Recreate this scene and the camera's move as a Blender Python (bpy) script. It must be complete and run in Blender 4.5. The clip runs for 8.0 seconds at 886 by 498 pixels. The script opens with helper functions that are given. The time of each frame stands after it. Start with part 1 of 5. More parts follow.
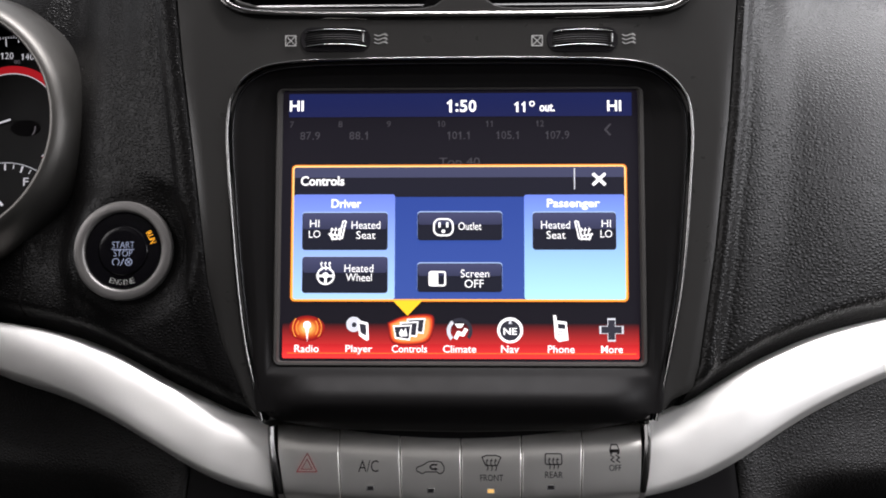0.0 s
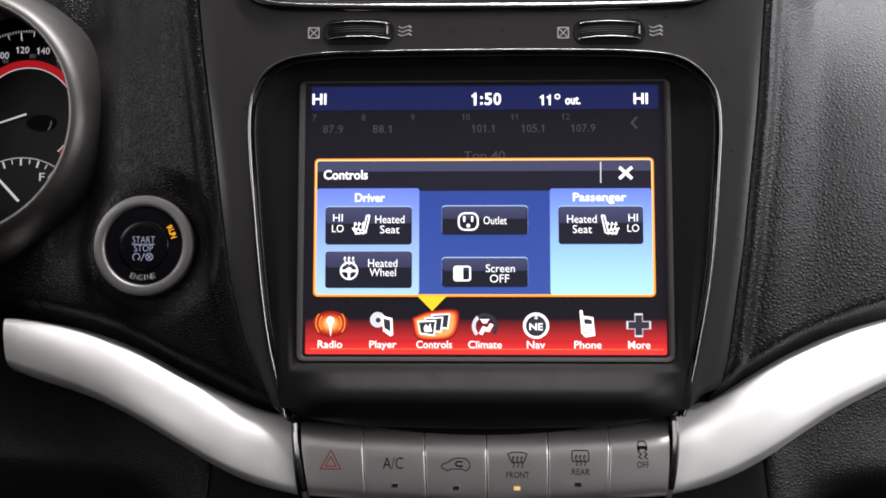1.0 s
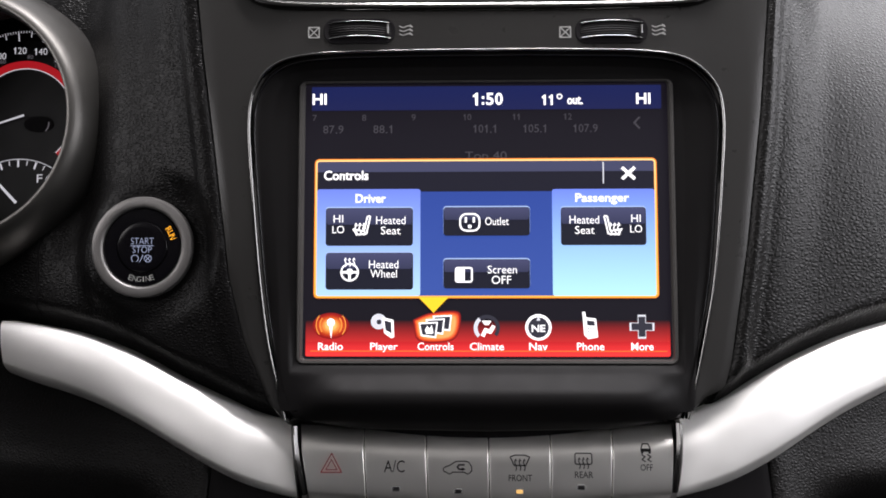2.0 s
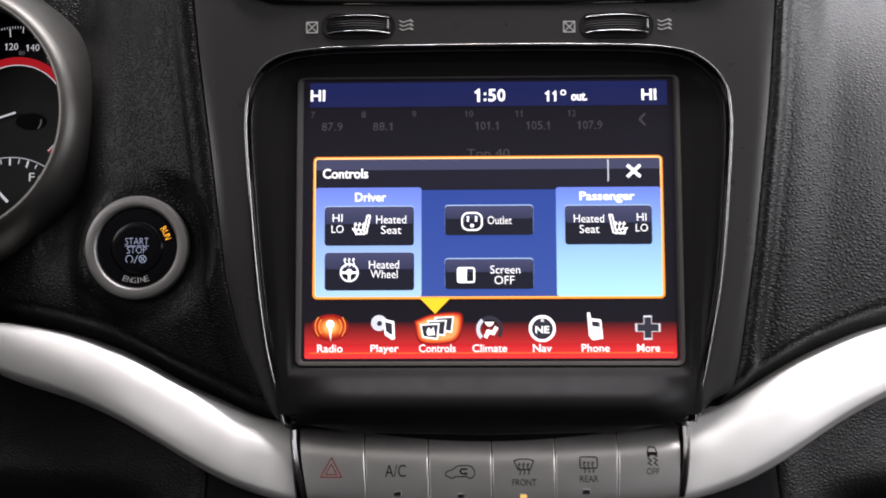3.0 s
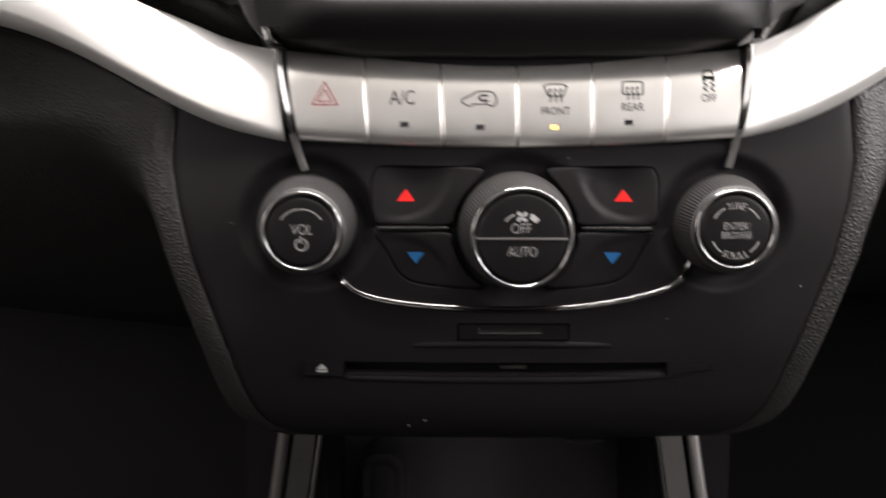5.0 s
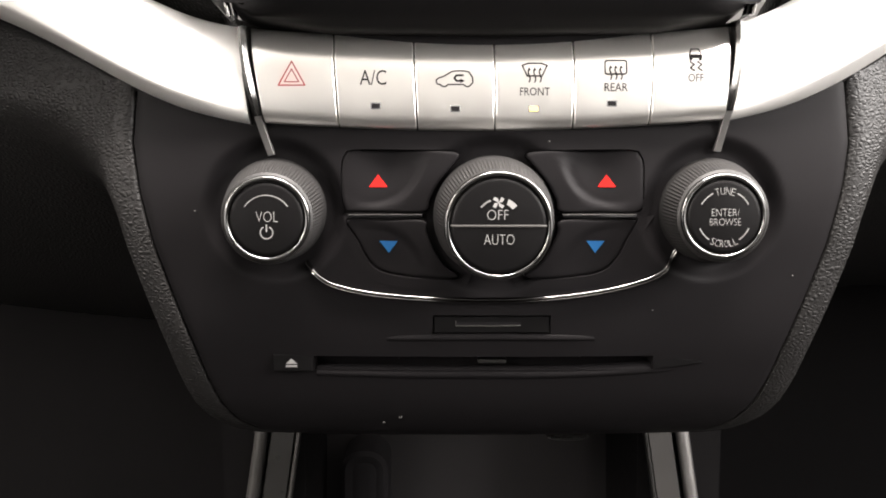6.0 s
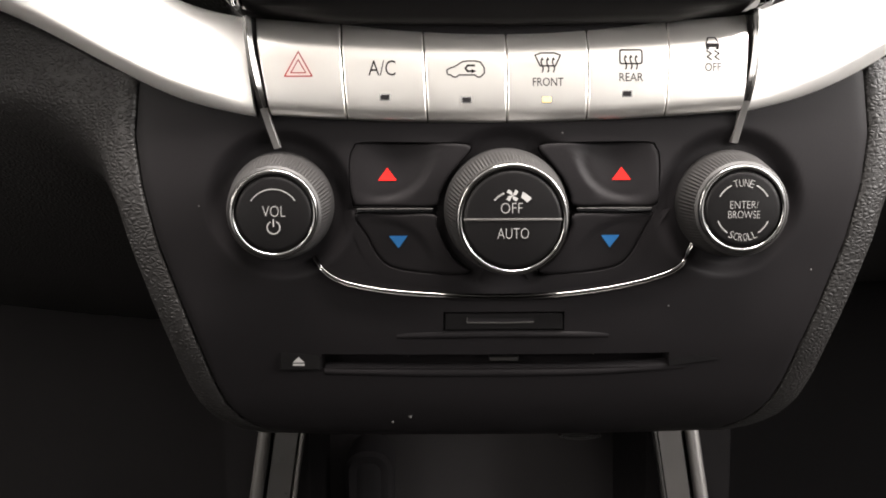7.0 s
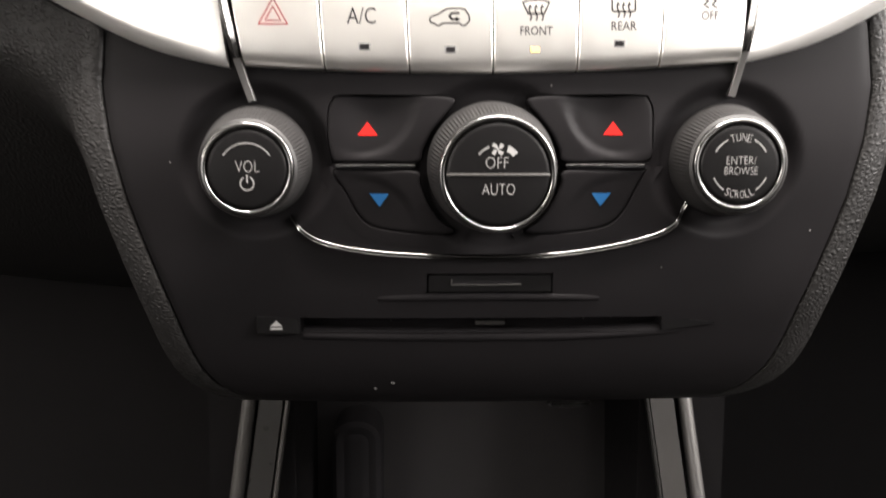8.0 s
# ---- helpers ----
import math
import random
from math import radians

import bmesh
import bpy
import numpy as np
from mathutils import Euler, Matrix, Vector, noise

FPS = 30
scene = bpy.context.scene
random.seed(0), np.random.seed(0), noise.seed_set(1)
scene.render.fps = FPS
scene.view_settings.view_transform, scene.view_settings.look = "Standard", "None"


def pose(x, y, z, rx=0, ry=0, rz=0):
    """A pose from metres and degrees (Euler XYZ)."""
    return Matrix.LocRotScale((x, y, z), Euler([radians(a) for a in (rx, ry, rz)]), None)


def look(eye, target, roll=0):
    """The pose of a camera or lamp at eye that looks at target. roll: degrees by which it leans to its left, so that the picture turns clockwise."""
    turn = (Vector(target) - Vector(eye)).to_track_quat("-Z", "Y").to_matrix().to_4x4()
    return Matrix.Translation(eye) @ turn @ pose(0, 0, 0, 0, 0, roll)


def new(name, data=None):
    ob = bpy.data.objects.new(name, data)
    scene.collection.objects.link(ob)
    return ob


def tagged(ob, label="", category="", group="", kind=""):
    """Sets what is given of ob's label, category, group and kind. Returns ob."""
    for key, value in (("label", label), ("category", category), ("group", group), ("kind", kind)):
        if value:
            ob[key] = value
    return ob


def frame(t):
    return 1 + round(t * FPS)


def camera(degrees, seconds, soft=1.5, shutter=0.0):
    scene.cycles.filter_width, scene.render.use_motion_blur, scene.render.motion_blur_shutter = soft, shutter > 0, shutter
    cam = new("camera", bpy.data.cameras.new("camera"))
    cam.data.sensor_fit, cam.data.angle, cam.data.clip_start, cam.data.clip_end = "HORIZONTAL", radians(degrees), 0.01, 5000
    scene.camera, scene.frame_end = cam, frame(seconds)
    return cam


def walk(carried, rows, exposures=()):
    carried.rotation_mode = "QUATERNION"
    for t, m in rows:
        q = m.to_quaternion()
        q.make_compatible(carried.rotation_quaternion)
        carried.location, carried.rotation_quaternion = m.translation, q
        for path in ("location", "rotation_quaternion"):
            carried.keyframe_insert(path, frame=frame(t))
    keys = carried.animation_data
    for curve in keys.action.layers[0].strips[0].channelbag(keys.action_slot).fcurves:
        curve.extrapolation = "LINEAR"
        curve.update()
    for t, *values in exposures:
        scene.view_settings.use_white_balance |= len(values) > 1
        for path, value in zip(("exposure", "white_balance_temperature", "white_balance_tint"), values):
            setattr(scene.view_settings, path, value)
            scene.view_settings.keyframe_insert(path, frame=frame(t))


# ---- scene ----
# The console is laid out in millimetres: x to the right, y into the dashboard, z up along the
# display glass, from the display's centre. BASE leans that layout back and lifts it to its height.
BASE = Matrix.Translation((0, 0, 0.80)) @ pose(0, 0, 0, -20, 0, 0)

cam = camera(55.0, 8.0, soft=1.8, shutter=0.5)
ROWS = [
    (0.0, 0.0033, -0.4119, -0.0413, 1.64, 4.28, 0.10),
    (0.5, -0.0051, -0.4107, -0.0430, 1.71, 4.13, 0.08),
    (1.0, -0.0089, -0.4073, -0.0438, 1.62, 4.31, 0.07),
    (1.5, -0.0098, -0.4064, -0.0433, 1.51, 4.28, 0.01),
    (2.8, -0.0119, -0.3974, -0.0469, 1.33, 5.07, -0.07),
    (3.0, -0.0135, -0.3954, -0.0425, 1.21, 4.31, -0.16),
    (3.2, -0.0250, -0.3836, -0.0422, 1.42, 4.85, -0.18),
    (3.3, -0.0315, -0.3800, -0.0402, 2.21, 4.54, -0.27),
    (3.5, -0.0543, -0.3857, -0.0484, 1.35, 3.85, -0.17),
    (3.7, -0.0628, -0.4168, -0.0685, 1.79, 3.67, -0.15),
    (3.8, -0.0669, -0.4356, -0.0906, 1.34, 4.46, 0.10),
    (4.0, -0.0556, -0.4372, -0.1128, 1.72, 3.83, 0.04),
    (4.2, -0.0477, -0.4076, -0.1254, 1.25, 3.55, -0.03),
    (4.5, -0.0480, -0.3759, -0.1332, 0.86, 1.33, -0.02),
    (4.7, -0.0439, -0.3527, -0.1376, 0.98, -1.29, 0.05),
    (5.0, -0.0280, -0.3294, -0.1433, 0.01, -5.03, 0.11),
    (5.2, -0.0179, -0.3252, -0.1452, -0.33, -5.33, 0.08),
    (6.3, -0.0237, -0.3094, -0.1481, -0.29, -5.41, -0.02),
    (6.5, -0.0264, -0.3074, -0.1492, -0.35, -5.28, -0.14),
    (7.0, -0.0255, -0.3058, -0.1495, -0.56, -5.41, -0.21),
    (7.5, -0.0247, -0.3054, -0.1504, -0.66, -5.34, -0.21),
    (8.0, -0.0209, -0.2930, -0.1569, -0.83, -7.02, -0.12),
]
EXPOSURES = [(0.0, -0.24, 6500, 15), (3.0, -0.26, 6500, 16), (3.6, -0.30, 6550, 16), (4.0, -0.46, 6600, 16), (4.4, 0.1, 6650, 16),
             (4.8, 0.75, 6750, 17), (5.2, 1.6, 7000, 15), (6.3, 1.96, 7050, 14), (8.0, 1.86, 7050, 14)]
walk(cam, [(t, BASE @ pose(x, y, z, 90 + pitch, 0, yaw) @ pose(0, 0, 0, 0, 0, roll))
           for t, x, y, z, yaw, pitch, roll in ROWS], EXPOSURES)

# ---- light: a bright hall outside, its light coming in through the cabin's windows ----
world = bpy.data.worlds.new("hall")
scene.world = world
world.use_nodes = True
world.node_tree.nodes["Background"].inputs[0].default_value = (0.95, 0.98, 1.0, 1)
world.node_tree.nodes["Background"].inputs[1].default_value = 1.6


def window_light(name, eye, target, wide, high, watts, colour=(1, 1, 1)):
    data = bpy.data.lights.new(name, "AREA")
    data.shape, data.size, data.size_y, data.energy, data.color = "RECTANGLE", wide, high, watts, colour
    ob = new(name, data)
    ob.matrix_world = look(eye, target)
    return ob


window_light("windscreen_light", (0.42, 0.20, 1.20), (0.36, -0.06, 0.25), 0.72, 0.55, 11.0, (0.97, 0.99, 1.0))
window_light("hall_ceiling_light", (0.14, 0.03, 2.6), (0.12, -0.02, 0.7), 1.5, 0.20, 78.0, (1.0, 0.99, 0.98))
window_light("passenger_window_light", (0.76, -0.20, 1.09), (0.0, 0.0, 0.72), 0.7, 0.36, 8.0, (0.96, 0.98, 1.0))
window_light("driver_window_light", (-0.76, -0.36, 1.09), (-0.1, 0.0, 0.72), 0.7, 0.36, 5.2, (1.0, 0.99, 0.97))


# ---- materials ----
def nodes_of(name):
    m = bpy.data.materials.new(name)
    m.use_nodes = True
    t = m.node_tree
    return m, t, t.nodes["Principled BSDF"]


def surface(name, base, rough, metal=0.0, grain=0.0, grain_size=0.6, mottling=0.15, spec=0.5, coat=0.0, leather=0.0, leather_size=1.7):
    """A lacquer, plastic, metal or grained skin. grain_size and leather_size are in millimetres."""
    m, t, b = nodes_of(name)
    at = t.nodes.new("ShaderNodeTexCoord").outputs["Object"]

    def tex(kind, size, detail=3.0):
        n = t.nodes.new(kind)
        n.inputs["Scale"].default_value = 1000.0 / size
        if kind == "ShaderNodeTexNoise":
            n.inputs["Detail"].default_value = detail
        t.links.new(at, n.inputs["Vector"])
        return n

    broad = tex("ShaderNodeTexNoise", 38.0)
    ramp = t.nodes.new("ShaderNodeMapRange")
    ramp.inputs["To Min"].default_value, ramp.inputs["To Max"].default_value = 1 - mottling, 1 + mottling
    t.links.new(broad.outputs["Fac"], ramp.inputs["Value"])
    tint = t.nodes.new("ShaderNodeMix")
    tint.data_type, tint.blend_type = "RGBA", "MULTIPLY"
    tint.inputs["Factor"].default_value = 1.0
    tint.inputs["A"].default_value = (*base, 1)
    t.links.new(ramp.outputs["Result"], tint.inputs["B"])
    t.links.new(tint.outputs["Result"], b.inputs["Base Color"])
    wear = tex("ShaderNodeTexNoise", 9.0, 6.0)
    rr = t.nodes.new("ShaderNodeMapRange")
    spread = 0.06 if leather else 0.16
    rr.inputs["To Min"].default_value, rr.inputs["To Max"].default_value = rough * (1 - spread), min(1, rough * (1 + spread))
    t.links.new(wear.outputs["Fac"], rr.inputs["Value"])
    t.links.new(rr.outputs["Result"], b.inputs["Roughness"])
    b.inputs["Metallic"].default_value = metal
    b.inputs["Specular IOR Level"].default_value = spec
    b.inputs["Coat Weight"].default_value = coat
    b.inputs["Coat Roughness"].default_value = 0.12
    last = None
    if leather:
        warp = tex("ShaderNodeTexNoise", leather_size * 2.5, 2.0)
        push = t.nodes.new("ShaderNodeVectorMath")
        push.operation = "MULTIPLY_ADD"
        push.inputs[1].default_value = (0.0016,) * 3
        stretch = t.nodes.new("ShaderNodeVectorMath")
        stretch.operation = "MULTIPLY"
        stretch.inputs[1].default_value = (0.82, 1.0, 1.15)
        t.links.new(at, stretch.inputs[0])
        t.links.new(warp.outputs["Color"], push.inputs[0])
        t.links.new(stretch.outputs[0], push.inputs[2])
        cells = t.nodes.new("ShaderNodeTexVoronoi")
        cells.feature = "DISTANCE_TO_EDGE"
        cells.inputs["Scale"].default_value = 1000.0 / leather_size
        t.links.new(push.outputs[0], cells.inputs["Vector"])
        pebble = t.nodes.new("ShaderNodeMapRange")
        pebble.interpolation_type = "SMOOTHSTEP"
        pebble.inputs["From Max"].default_value = 0.42
        t.links.new(cells.outputs["Distance"], pebble.inputs["Value"])
        bump = t.nodes.new("ShaderNodeBump")
        bump.inputs["Strength"].default_value, bump.inputs["Distance"].default_value = leather, 0.0002
        t.links.new(pebble.outputs["Result"], bump.inputs["Height"])
        last = bump
    if grain:
        fine = tex("ShaderNodeTexNoise", grain_size, 2.0)
        bump = t.nodes.new("ShaderNodeBump")
        bump.inputs["Strength"].default_value, bump.inputs["Distance"].default_value = grain, 0.00012
        t.links.new(fine.outputs["Fac"], bump.inputs["Height"])
        if last:
            t.links.new(last.outputs["Normal"], bump.inputs["Normal"])
        last = bump
    if last:
        t.links.new(last.outputs["Normal"], b.inputs["Normal"])
    return m


def glow(name, colour, strength=1.0, lower=None):
    """A lit patch of a display or a lamp; with lower, its colour runs from colour at the top to lower at the foot."""
    m, t, b = nodes_of(name)
    b.inputs["Base Color"].default_value = (0.01, 0.01, 0.012, 1)
    b.inputs["Roughness"].default_value = 0.3
    b.inputs["Specular IOR Level"].default_value = 0.03
    b.inputs["Emission Strength"].default_value = 1.45 * strength
    b.inputs["Emission Color"].default_value = (*colour, 1)
    if lower:
        at = t.nodes.new("ShaderNodeTexCoord")
        cut = t.nodes.new("ShaderNodeSeparateXYZ")
        mix = t.nodes.new("ShaderNodeMix")
        mix.data_type = "RGBA"
        mix.inputs["A"].default_value, mix.inputs["B"].default_value = (*lower, 1), (*colour, 1)
        t.links.new(at.outputs["Generated"], cut.inputs[0])
        t.links.new(cut.outputs["Z"], mix.inputs["Factor"])
        t.links.new(mix.outputs["Result"], b.inputs["Emission Color"])
    return m


M_PAD = surface("grained_soft_skin", (0.0036, 0.0034, 0.0032), 0.37, leather=0.8, leather_size=2.0, mottling=0.08, spec=0.18, grain=0.5, grain_size=0.6)
M_KNEE = surface("knee_skin_grained", (0.0085, 0.008, 0.0078), 0.46, leather=1.0, leather_size=1.8, mottling=0.12, spec=0.20, grain=0.5, grain_size=0.6)
M_PAD_FINE = surface("soft_skin_fine", (0.0036, 0.0034, 0.0034), 0.34, leather=0.8, leather_size=1.7, mottling=0.12, spec=0.085)
M_FASCIA = surface("satin_graphite_plastic", (0.0175, 0.0168, 0.016), 0.29, spec=0.30, grain=0.35, grain_size=0.5, mottling=0.08)
M_LOWER = surface("matt_black_plastic", (0.0072, 0.0066, 0.0070), 0.46, spec=0.045, grain=0.4, grain_size=0.45, mottling=0.1)
M_PIANO = surface("gloss_black_plastic", (0.004, 0.004, 0.0045), 0.20, mottling=0.1, spec=0.4)
M_SHELF = surface("dark_satin_surround", (0.0050, 0.0046, 0.0047), 0.46, grain=0.2, mottling=0.1, spec=0.08)
M_RIM = surface("grey_edge_plastic", (0.035, 0.033, 0.031), 0.40, grain=0.3)
M_CHROME = surface("polished_chrome", (0.21, 0.21, 0.206), 0.07, metal=1.0, mottling=0.03)
M_LINE = surface("dulled_chrome_line", (0.16, 0.158, 0.155), 0.09, metal=1.0, mottling=0.05)
M_DARK_CHROME = surface("smoked_chrome", (0.085, 0.083, 0.081), 0.12, metal=1.0, mottling=0.05)
M_SILVER = surface("satin_silver_lacquer", (0.90, 0.885, 0.86), 0.47, metal=0.82, grain=0.06, grain_size=0.35, mottling=0.03)
M_KEYS = surface("satin_silver_keys", (0.84, 0.82, 0.785), 0.32, metal=0.97, grain=0.04, grain_size=0.35, mottling=0.03)
M_RING = surface("brushed_grey_ring", (0.20, 0.194, 0.186), 0.44, metal=0.5, grain=0.3, mottling=0.05)
M_START_RING = surface("satin_starter_ring", (0.135, 0.130, 0.126), 0.40, metal=0.6, grain=0.3, mottling=0.05)
M_FIN = surface("smoked_fin_metal", (0.07, 0.069, 0.068), 0.14, metal=0.95, grain=0.03, mottling=0.05)
M_TAIL = surface("satin_fin_tail", (0.42, 0.41, 0.40), 0.3, metal=0.9, grain=0.05, mottling=0.05)
M_BIN = surface("black_bin_plastic", (0.0115, 0.0107, 0.0110), 0.6, spec=0.08, grain=0.4)
M_DUST = surface("settled_dust", (0.045, 0.043, 0.041), 0.8)
M_BEZEL = surface("satin_bezel_silver", (0.08, 0.077, 0.072), 0.40, metal=0.85, grain=0.25, mottling=0.05)
M_KNOB = surface("grey_knurled_rubber", (0.0115, 0.0108, 0.0106), 0.55, spec=0.3, grain=0.3, mottling=0.1)
M_CAP = surface("black_cap_plastic", (0.0030, 0.0028, 0.0029), 0.42, spec=0.08, grain=0.25, mottling=0.1)
M_VOID = surface("unlit_cavity_black", (0.0078, 0.0072, 0.0078), 0.85, spec=0.06)
M_PRINT = surface("pale_print", (0.18, 0.176, 0.172), 0.6, spec=0.2)
M_PRINT_DIM = surface("grey_print", (0.26, 0.26, 0.25), 0.5)
M_PRINT_DARK = surface("charcoal_print", (0.009, 0.008, 0.008), 0.8, spec=0.08)
M_PRINT_RED = surface("red_print", (0.22, 0.016, 0.016), 0.6, spec=0.15)
M_MARK_RED = surface("red_marker", (0.40, 0.010, 0.008), 0.5, spec=0.1)
M_MARK_BLUE = surface("blue_marker", (0.012, 0.080, 0.20), 0.5, spec=0.1)
M_DIAL = surface("dial_black", (0.006, 0.0055, 0.006), 0.5, spec=0.15)
M_START = surface("starter_gloss_black", (0.0022, 0.0020, 0.0027), 0.16, mottling=0.1, spec=0.22)
# Near-black that holds the footwells' shade in its colour; also colours the cowl seam.
M_WELL = surface("shade_and_seam_black", (0.0062, 0.0058, 0.006), 0.9, spec=0.03)
M_CABIN = surface("dark_cabin_trim", (0.10, 0.097, 0.094), 0.7, grain=0.3)
M_HEADLINER = surface("grey_headliner_cloth", (0.48, 0.47, 0.455), 0.9, grain=0.5, grain_size=0.8)
M_CARPET = surface("black_floor_carpet", (0.012, 0.0115, 0.011), 0.95, grain=0.8, grain_size=2.0)
M_WHEEL = surface("wheel_rim_leather", (0.0082, 0.0074, 0.007), 0.5, leather=0.35, leather_size=1.4)

WHITE = glow("lit_white", (1.0, 1.0, 1.0), 1.25)
WHITE_SOFT = glow("lit_soft_white", (0.80, 0.82, 0.88), 0.9)
GREY_LIT = glow("lit_dim_grey", (0.055, 0.052, 0.060))
NIGHT = glow("display_black", (0.0042, 0.0030, 0.0058))
BAR_BLUE = glow("status_blue", (0.0075, 0.013, 0.080), 1.0, (0.008, 0.012, 0.070))
EDGE_AMBER = glow("window_edge_amber", (1.0, 0.30, 0.03), 1.0)
EDGE_PALE = glow("window_edge_pale", (1.0, 0.62, 0.22), 1.2, (1.0, 0.46, 0.06))
TITLE_TOP = glow("title_upper_blue", (0.055, 0.060, 0.120))
TITLE_LOW = glow("title_lower_blue", (0.008, 0.008, 0.016))
MID_BLUE = glow("window_middle_blue", (0.024, 0.062, 0.31), 1.0, (0.040, 0.088, 0.36))
SIDE_BLUE = glow("window_side_blue", (0.16, 0.24, 0.80), 1.0, (0.45, 0.72, 0.98))
SIDE_CYAN = glow("window_side_cyan", (0.16, 0.25, 0.85), 1.0, (0.46, 0.86, 0.98))
KEY_TOP = glow("key_upper_blue", (0.060, 0.065, 0.140), 1.0, (0.034, 0.038, 0.085))
KEY_LOW = glow("key_lower_blue", (0.008, 0.009, 0.018))
KEY_EDGE = glow("key_edge_pale", (0.40, 0.55, 0.85))
YELLOW = glow("pointer_yellow", (1.0, 0.62, 0.02), 1.1)
RED_BAR = glow("menu_red", (0.018, 0.003, 0.004), 1.0, (0.95, 0.035, 0.03))
RED_LINE = glow("menu_line_orange", (1.0, 0.20, 0.03))
ORANGE_GLOW = glow("radio_orange", (1.0, 0.36, 0.06))
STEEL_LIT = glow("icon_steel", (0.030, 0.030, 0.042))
AMBER = glow("amber_legend", (1.0, 0.42, 0.02), 1.3)
LAMP_AMBER = glow("amber_indicator", (1.0, 0.60, 0.18), 0.8)
LEGEND_BLUE = glow("pale_blue_legend", (0.40, 0.46, 0.64), 0.62)
DIAL_RED = glow("dial_red", (0.32, 0.008, 0.012), 0.9)
DIAL_WHITE = glow("dial_white", (0.62, 0.62, 0.66), 0.75)
DIAL_DIM = glow("dial_dim", (0.12, 0.11, 0.12), 0.7)
WARN_RED = glow("warning_red", (1.0, 0.02, 0.03), 1.0)


# ---- building helpers: all in millimetres ----
ORIGIN = {}


def thing(name, label, category, at=(0, 0, 0), group="", kind=""):
    ob = new(name)
    ob.empty_display_size = 0.01
    ob.matrix_world = BASE @ Matrix.Translation(Vector(at) / 1000)
    ORIGIN[ob.name] = Vector(at)
    return tagged(ob, label, category, group, kind)


def part(name, bm, material, parent, label="", kind="", sharp=35.0):
    root = parent
    while root.parent:
        root = root.parent
    shift = ORIGIN[root.name]
    for v in bm.verts:
        v.co = (v.co - shift) / 1000
    bmesh.ops.recalc_face_normals(bm, faces=bm.faces)
    me = bpy.data.meshes.new(name)
    bm.to_mesh(me)
    bm.free()
    me.materials.append(material)
    me.shade_smooth()
    me.set_sharp_from_angle(angle=radians(sharp))
    ob = new(name, me)
    ob.parent = parent
    return tagged(ob, label, kind=kind)


def loft(loops, closed=True, cap_first=False, cap_last=False, bm=None):
    """Skins a row of loops of 3D points of equal count."""
    bm = bm or bmesh.new()
    rows = [[bm.verts.new(p) for p in loop] for loop in loops]
    n = len(rows[0])
    for a, b in zip(rows, rows[1:]):
        for i in range(n if closed else n - 1):
            j = (i + 1) % n
            bm.faces.new((a[i], a[j], b[j], b[i]))
    if cap_first:
        bm.faces.new(rows[0])
    if cap_last:
        bm.faces.new(rows[-1])
    return bm


def inset(pts, d):
    """An outline of (x, z) points moved inwards by d; the points run anticlockwise."""
    out, n = [], len(pts)
    for i in range(n):
        a, b, c = Vector(pts[i - 1]), Vector(pts[i]), Vector(pts[(i + 1) % n])
        e1, e2 = (b - a).normalized(), (c - b).normalized()
        n1, n2 = Vector((-e1.y, e1.x)), Vector((-e2.y, e2.x))
        m = n1 + n2
        k = m.length_squared
        m = m * (2 / k) if k > 0.3 else n1
        out.append(tuple(b + m * d))
    return out


def anticlockwise(pts):
    area = sum(a[0] * b[1] - b[0] * a[1] for a, b in zip(pts, [*pts[1:], pts[0]]))
    return list(pts) if area > 0 else list(reversed(pts))


def plate(pts, steps, bm=None, back=True, drape=None):
    """A plate over an outline of (x, z). steps: (inset, y) from the back edge to the front; the last one is capped."""
    pts = anticlockwise(pts)
    loops = []
    for d, y in steps:
        ring = inset(pts, d) if d else pts
        loops.append([(x, y + (drape(x, z) if drape else 0), z) for x, z in ring])
    return loft(loops, cap_first=back, cap_last=True, bm=bm)


def rounded(x0, z0, x1, z1, r, n=5):
    pts = []
    for cx, cz, a0 in ((x1 - r, z1 - r, 0), (x0 + r, z1 - r, 90), (x0 + r, z0 + r, 180), (x1 - r, z0 + r, 270)):
        for k in range(n + 1):
            a = radians(a0 + 90 * k / n)
            pts.append((cx + r * math.cos(a), cz + r * math.sin(a)))
    return pts


def disc(cx, cz, r, n=40, r2=None):
    return [(cx + r * math.cos(2 * math.pi * k / n), cz + (r2 or r) * math.sin(2 * math.pi * k / n)) for k in range(n)]


def flat(pts, y, drape=None, bm=None, thick=0.12):
    """A thin printed or lit patch standing a hair proud at y."""
    return plate(pts, [(0, y + thick), (0, y)], bm=bm, drape=drape)


def stroke(pts, w, y, drape=None, bm=None, closed=False, thick=0.1):
    """A printed line of width w along (x, z) points."""
    bm = bm or bmesh.new()
    n = len(pts)
    for i in range(n if closed else n - 1):
        a, b = Vector(pts[i]), Vector(pts[(i + 1) % n])
        if (b - a).length < 1e-6:
            continue
        if drape and (b - a).length > 1.3:
            stroke([tuple(a + (b - a) * q) for q in steps_between(0, 1, math.ceil((b - a).length / 1.2))], w, y, drape, bm, False, thick)
            continue
        e = (b - a).normalized()
        m = Vector((-e.y, e.x)) * w / 2
        e = e * w * 0.3
        flat([tuple(a - m - e), tuple(b - m + e), tuple(b + m + e), tuple(a + m - e)], y, drape, bm, thick)
    return bm


def arc(cx, cz, r, a0, a1, n=24):
    return [(cx + r * math.cos(radians(a0 + (a1 - a0) * k / n)), cz + r * math.sin(radians(a0 + (a1 - a0) * k / n))) for k in range(n + 1)]


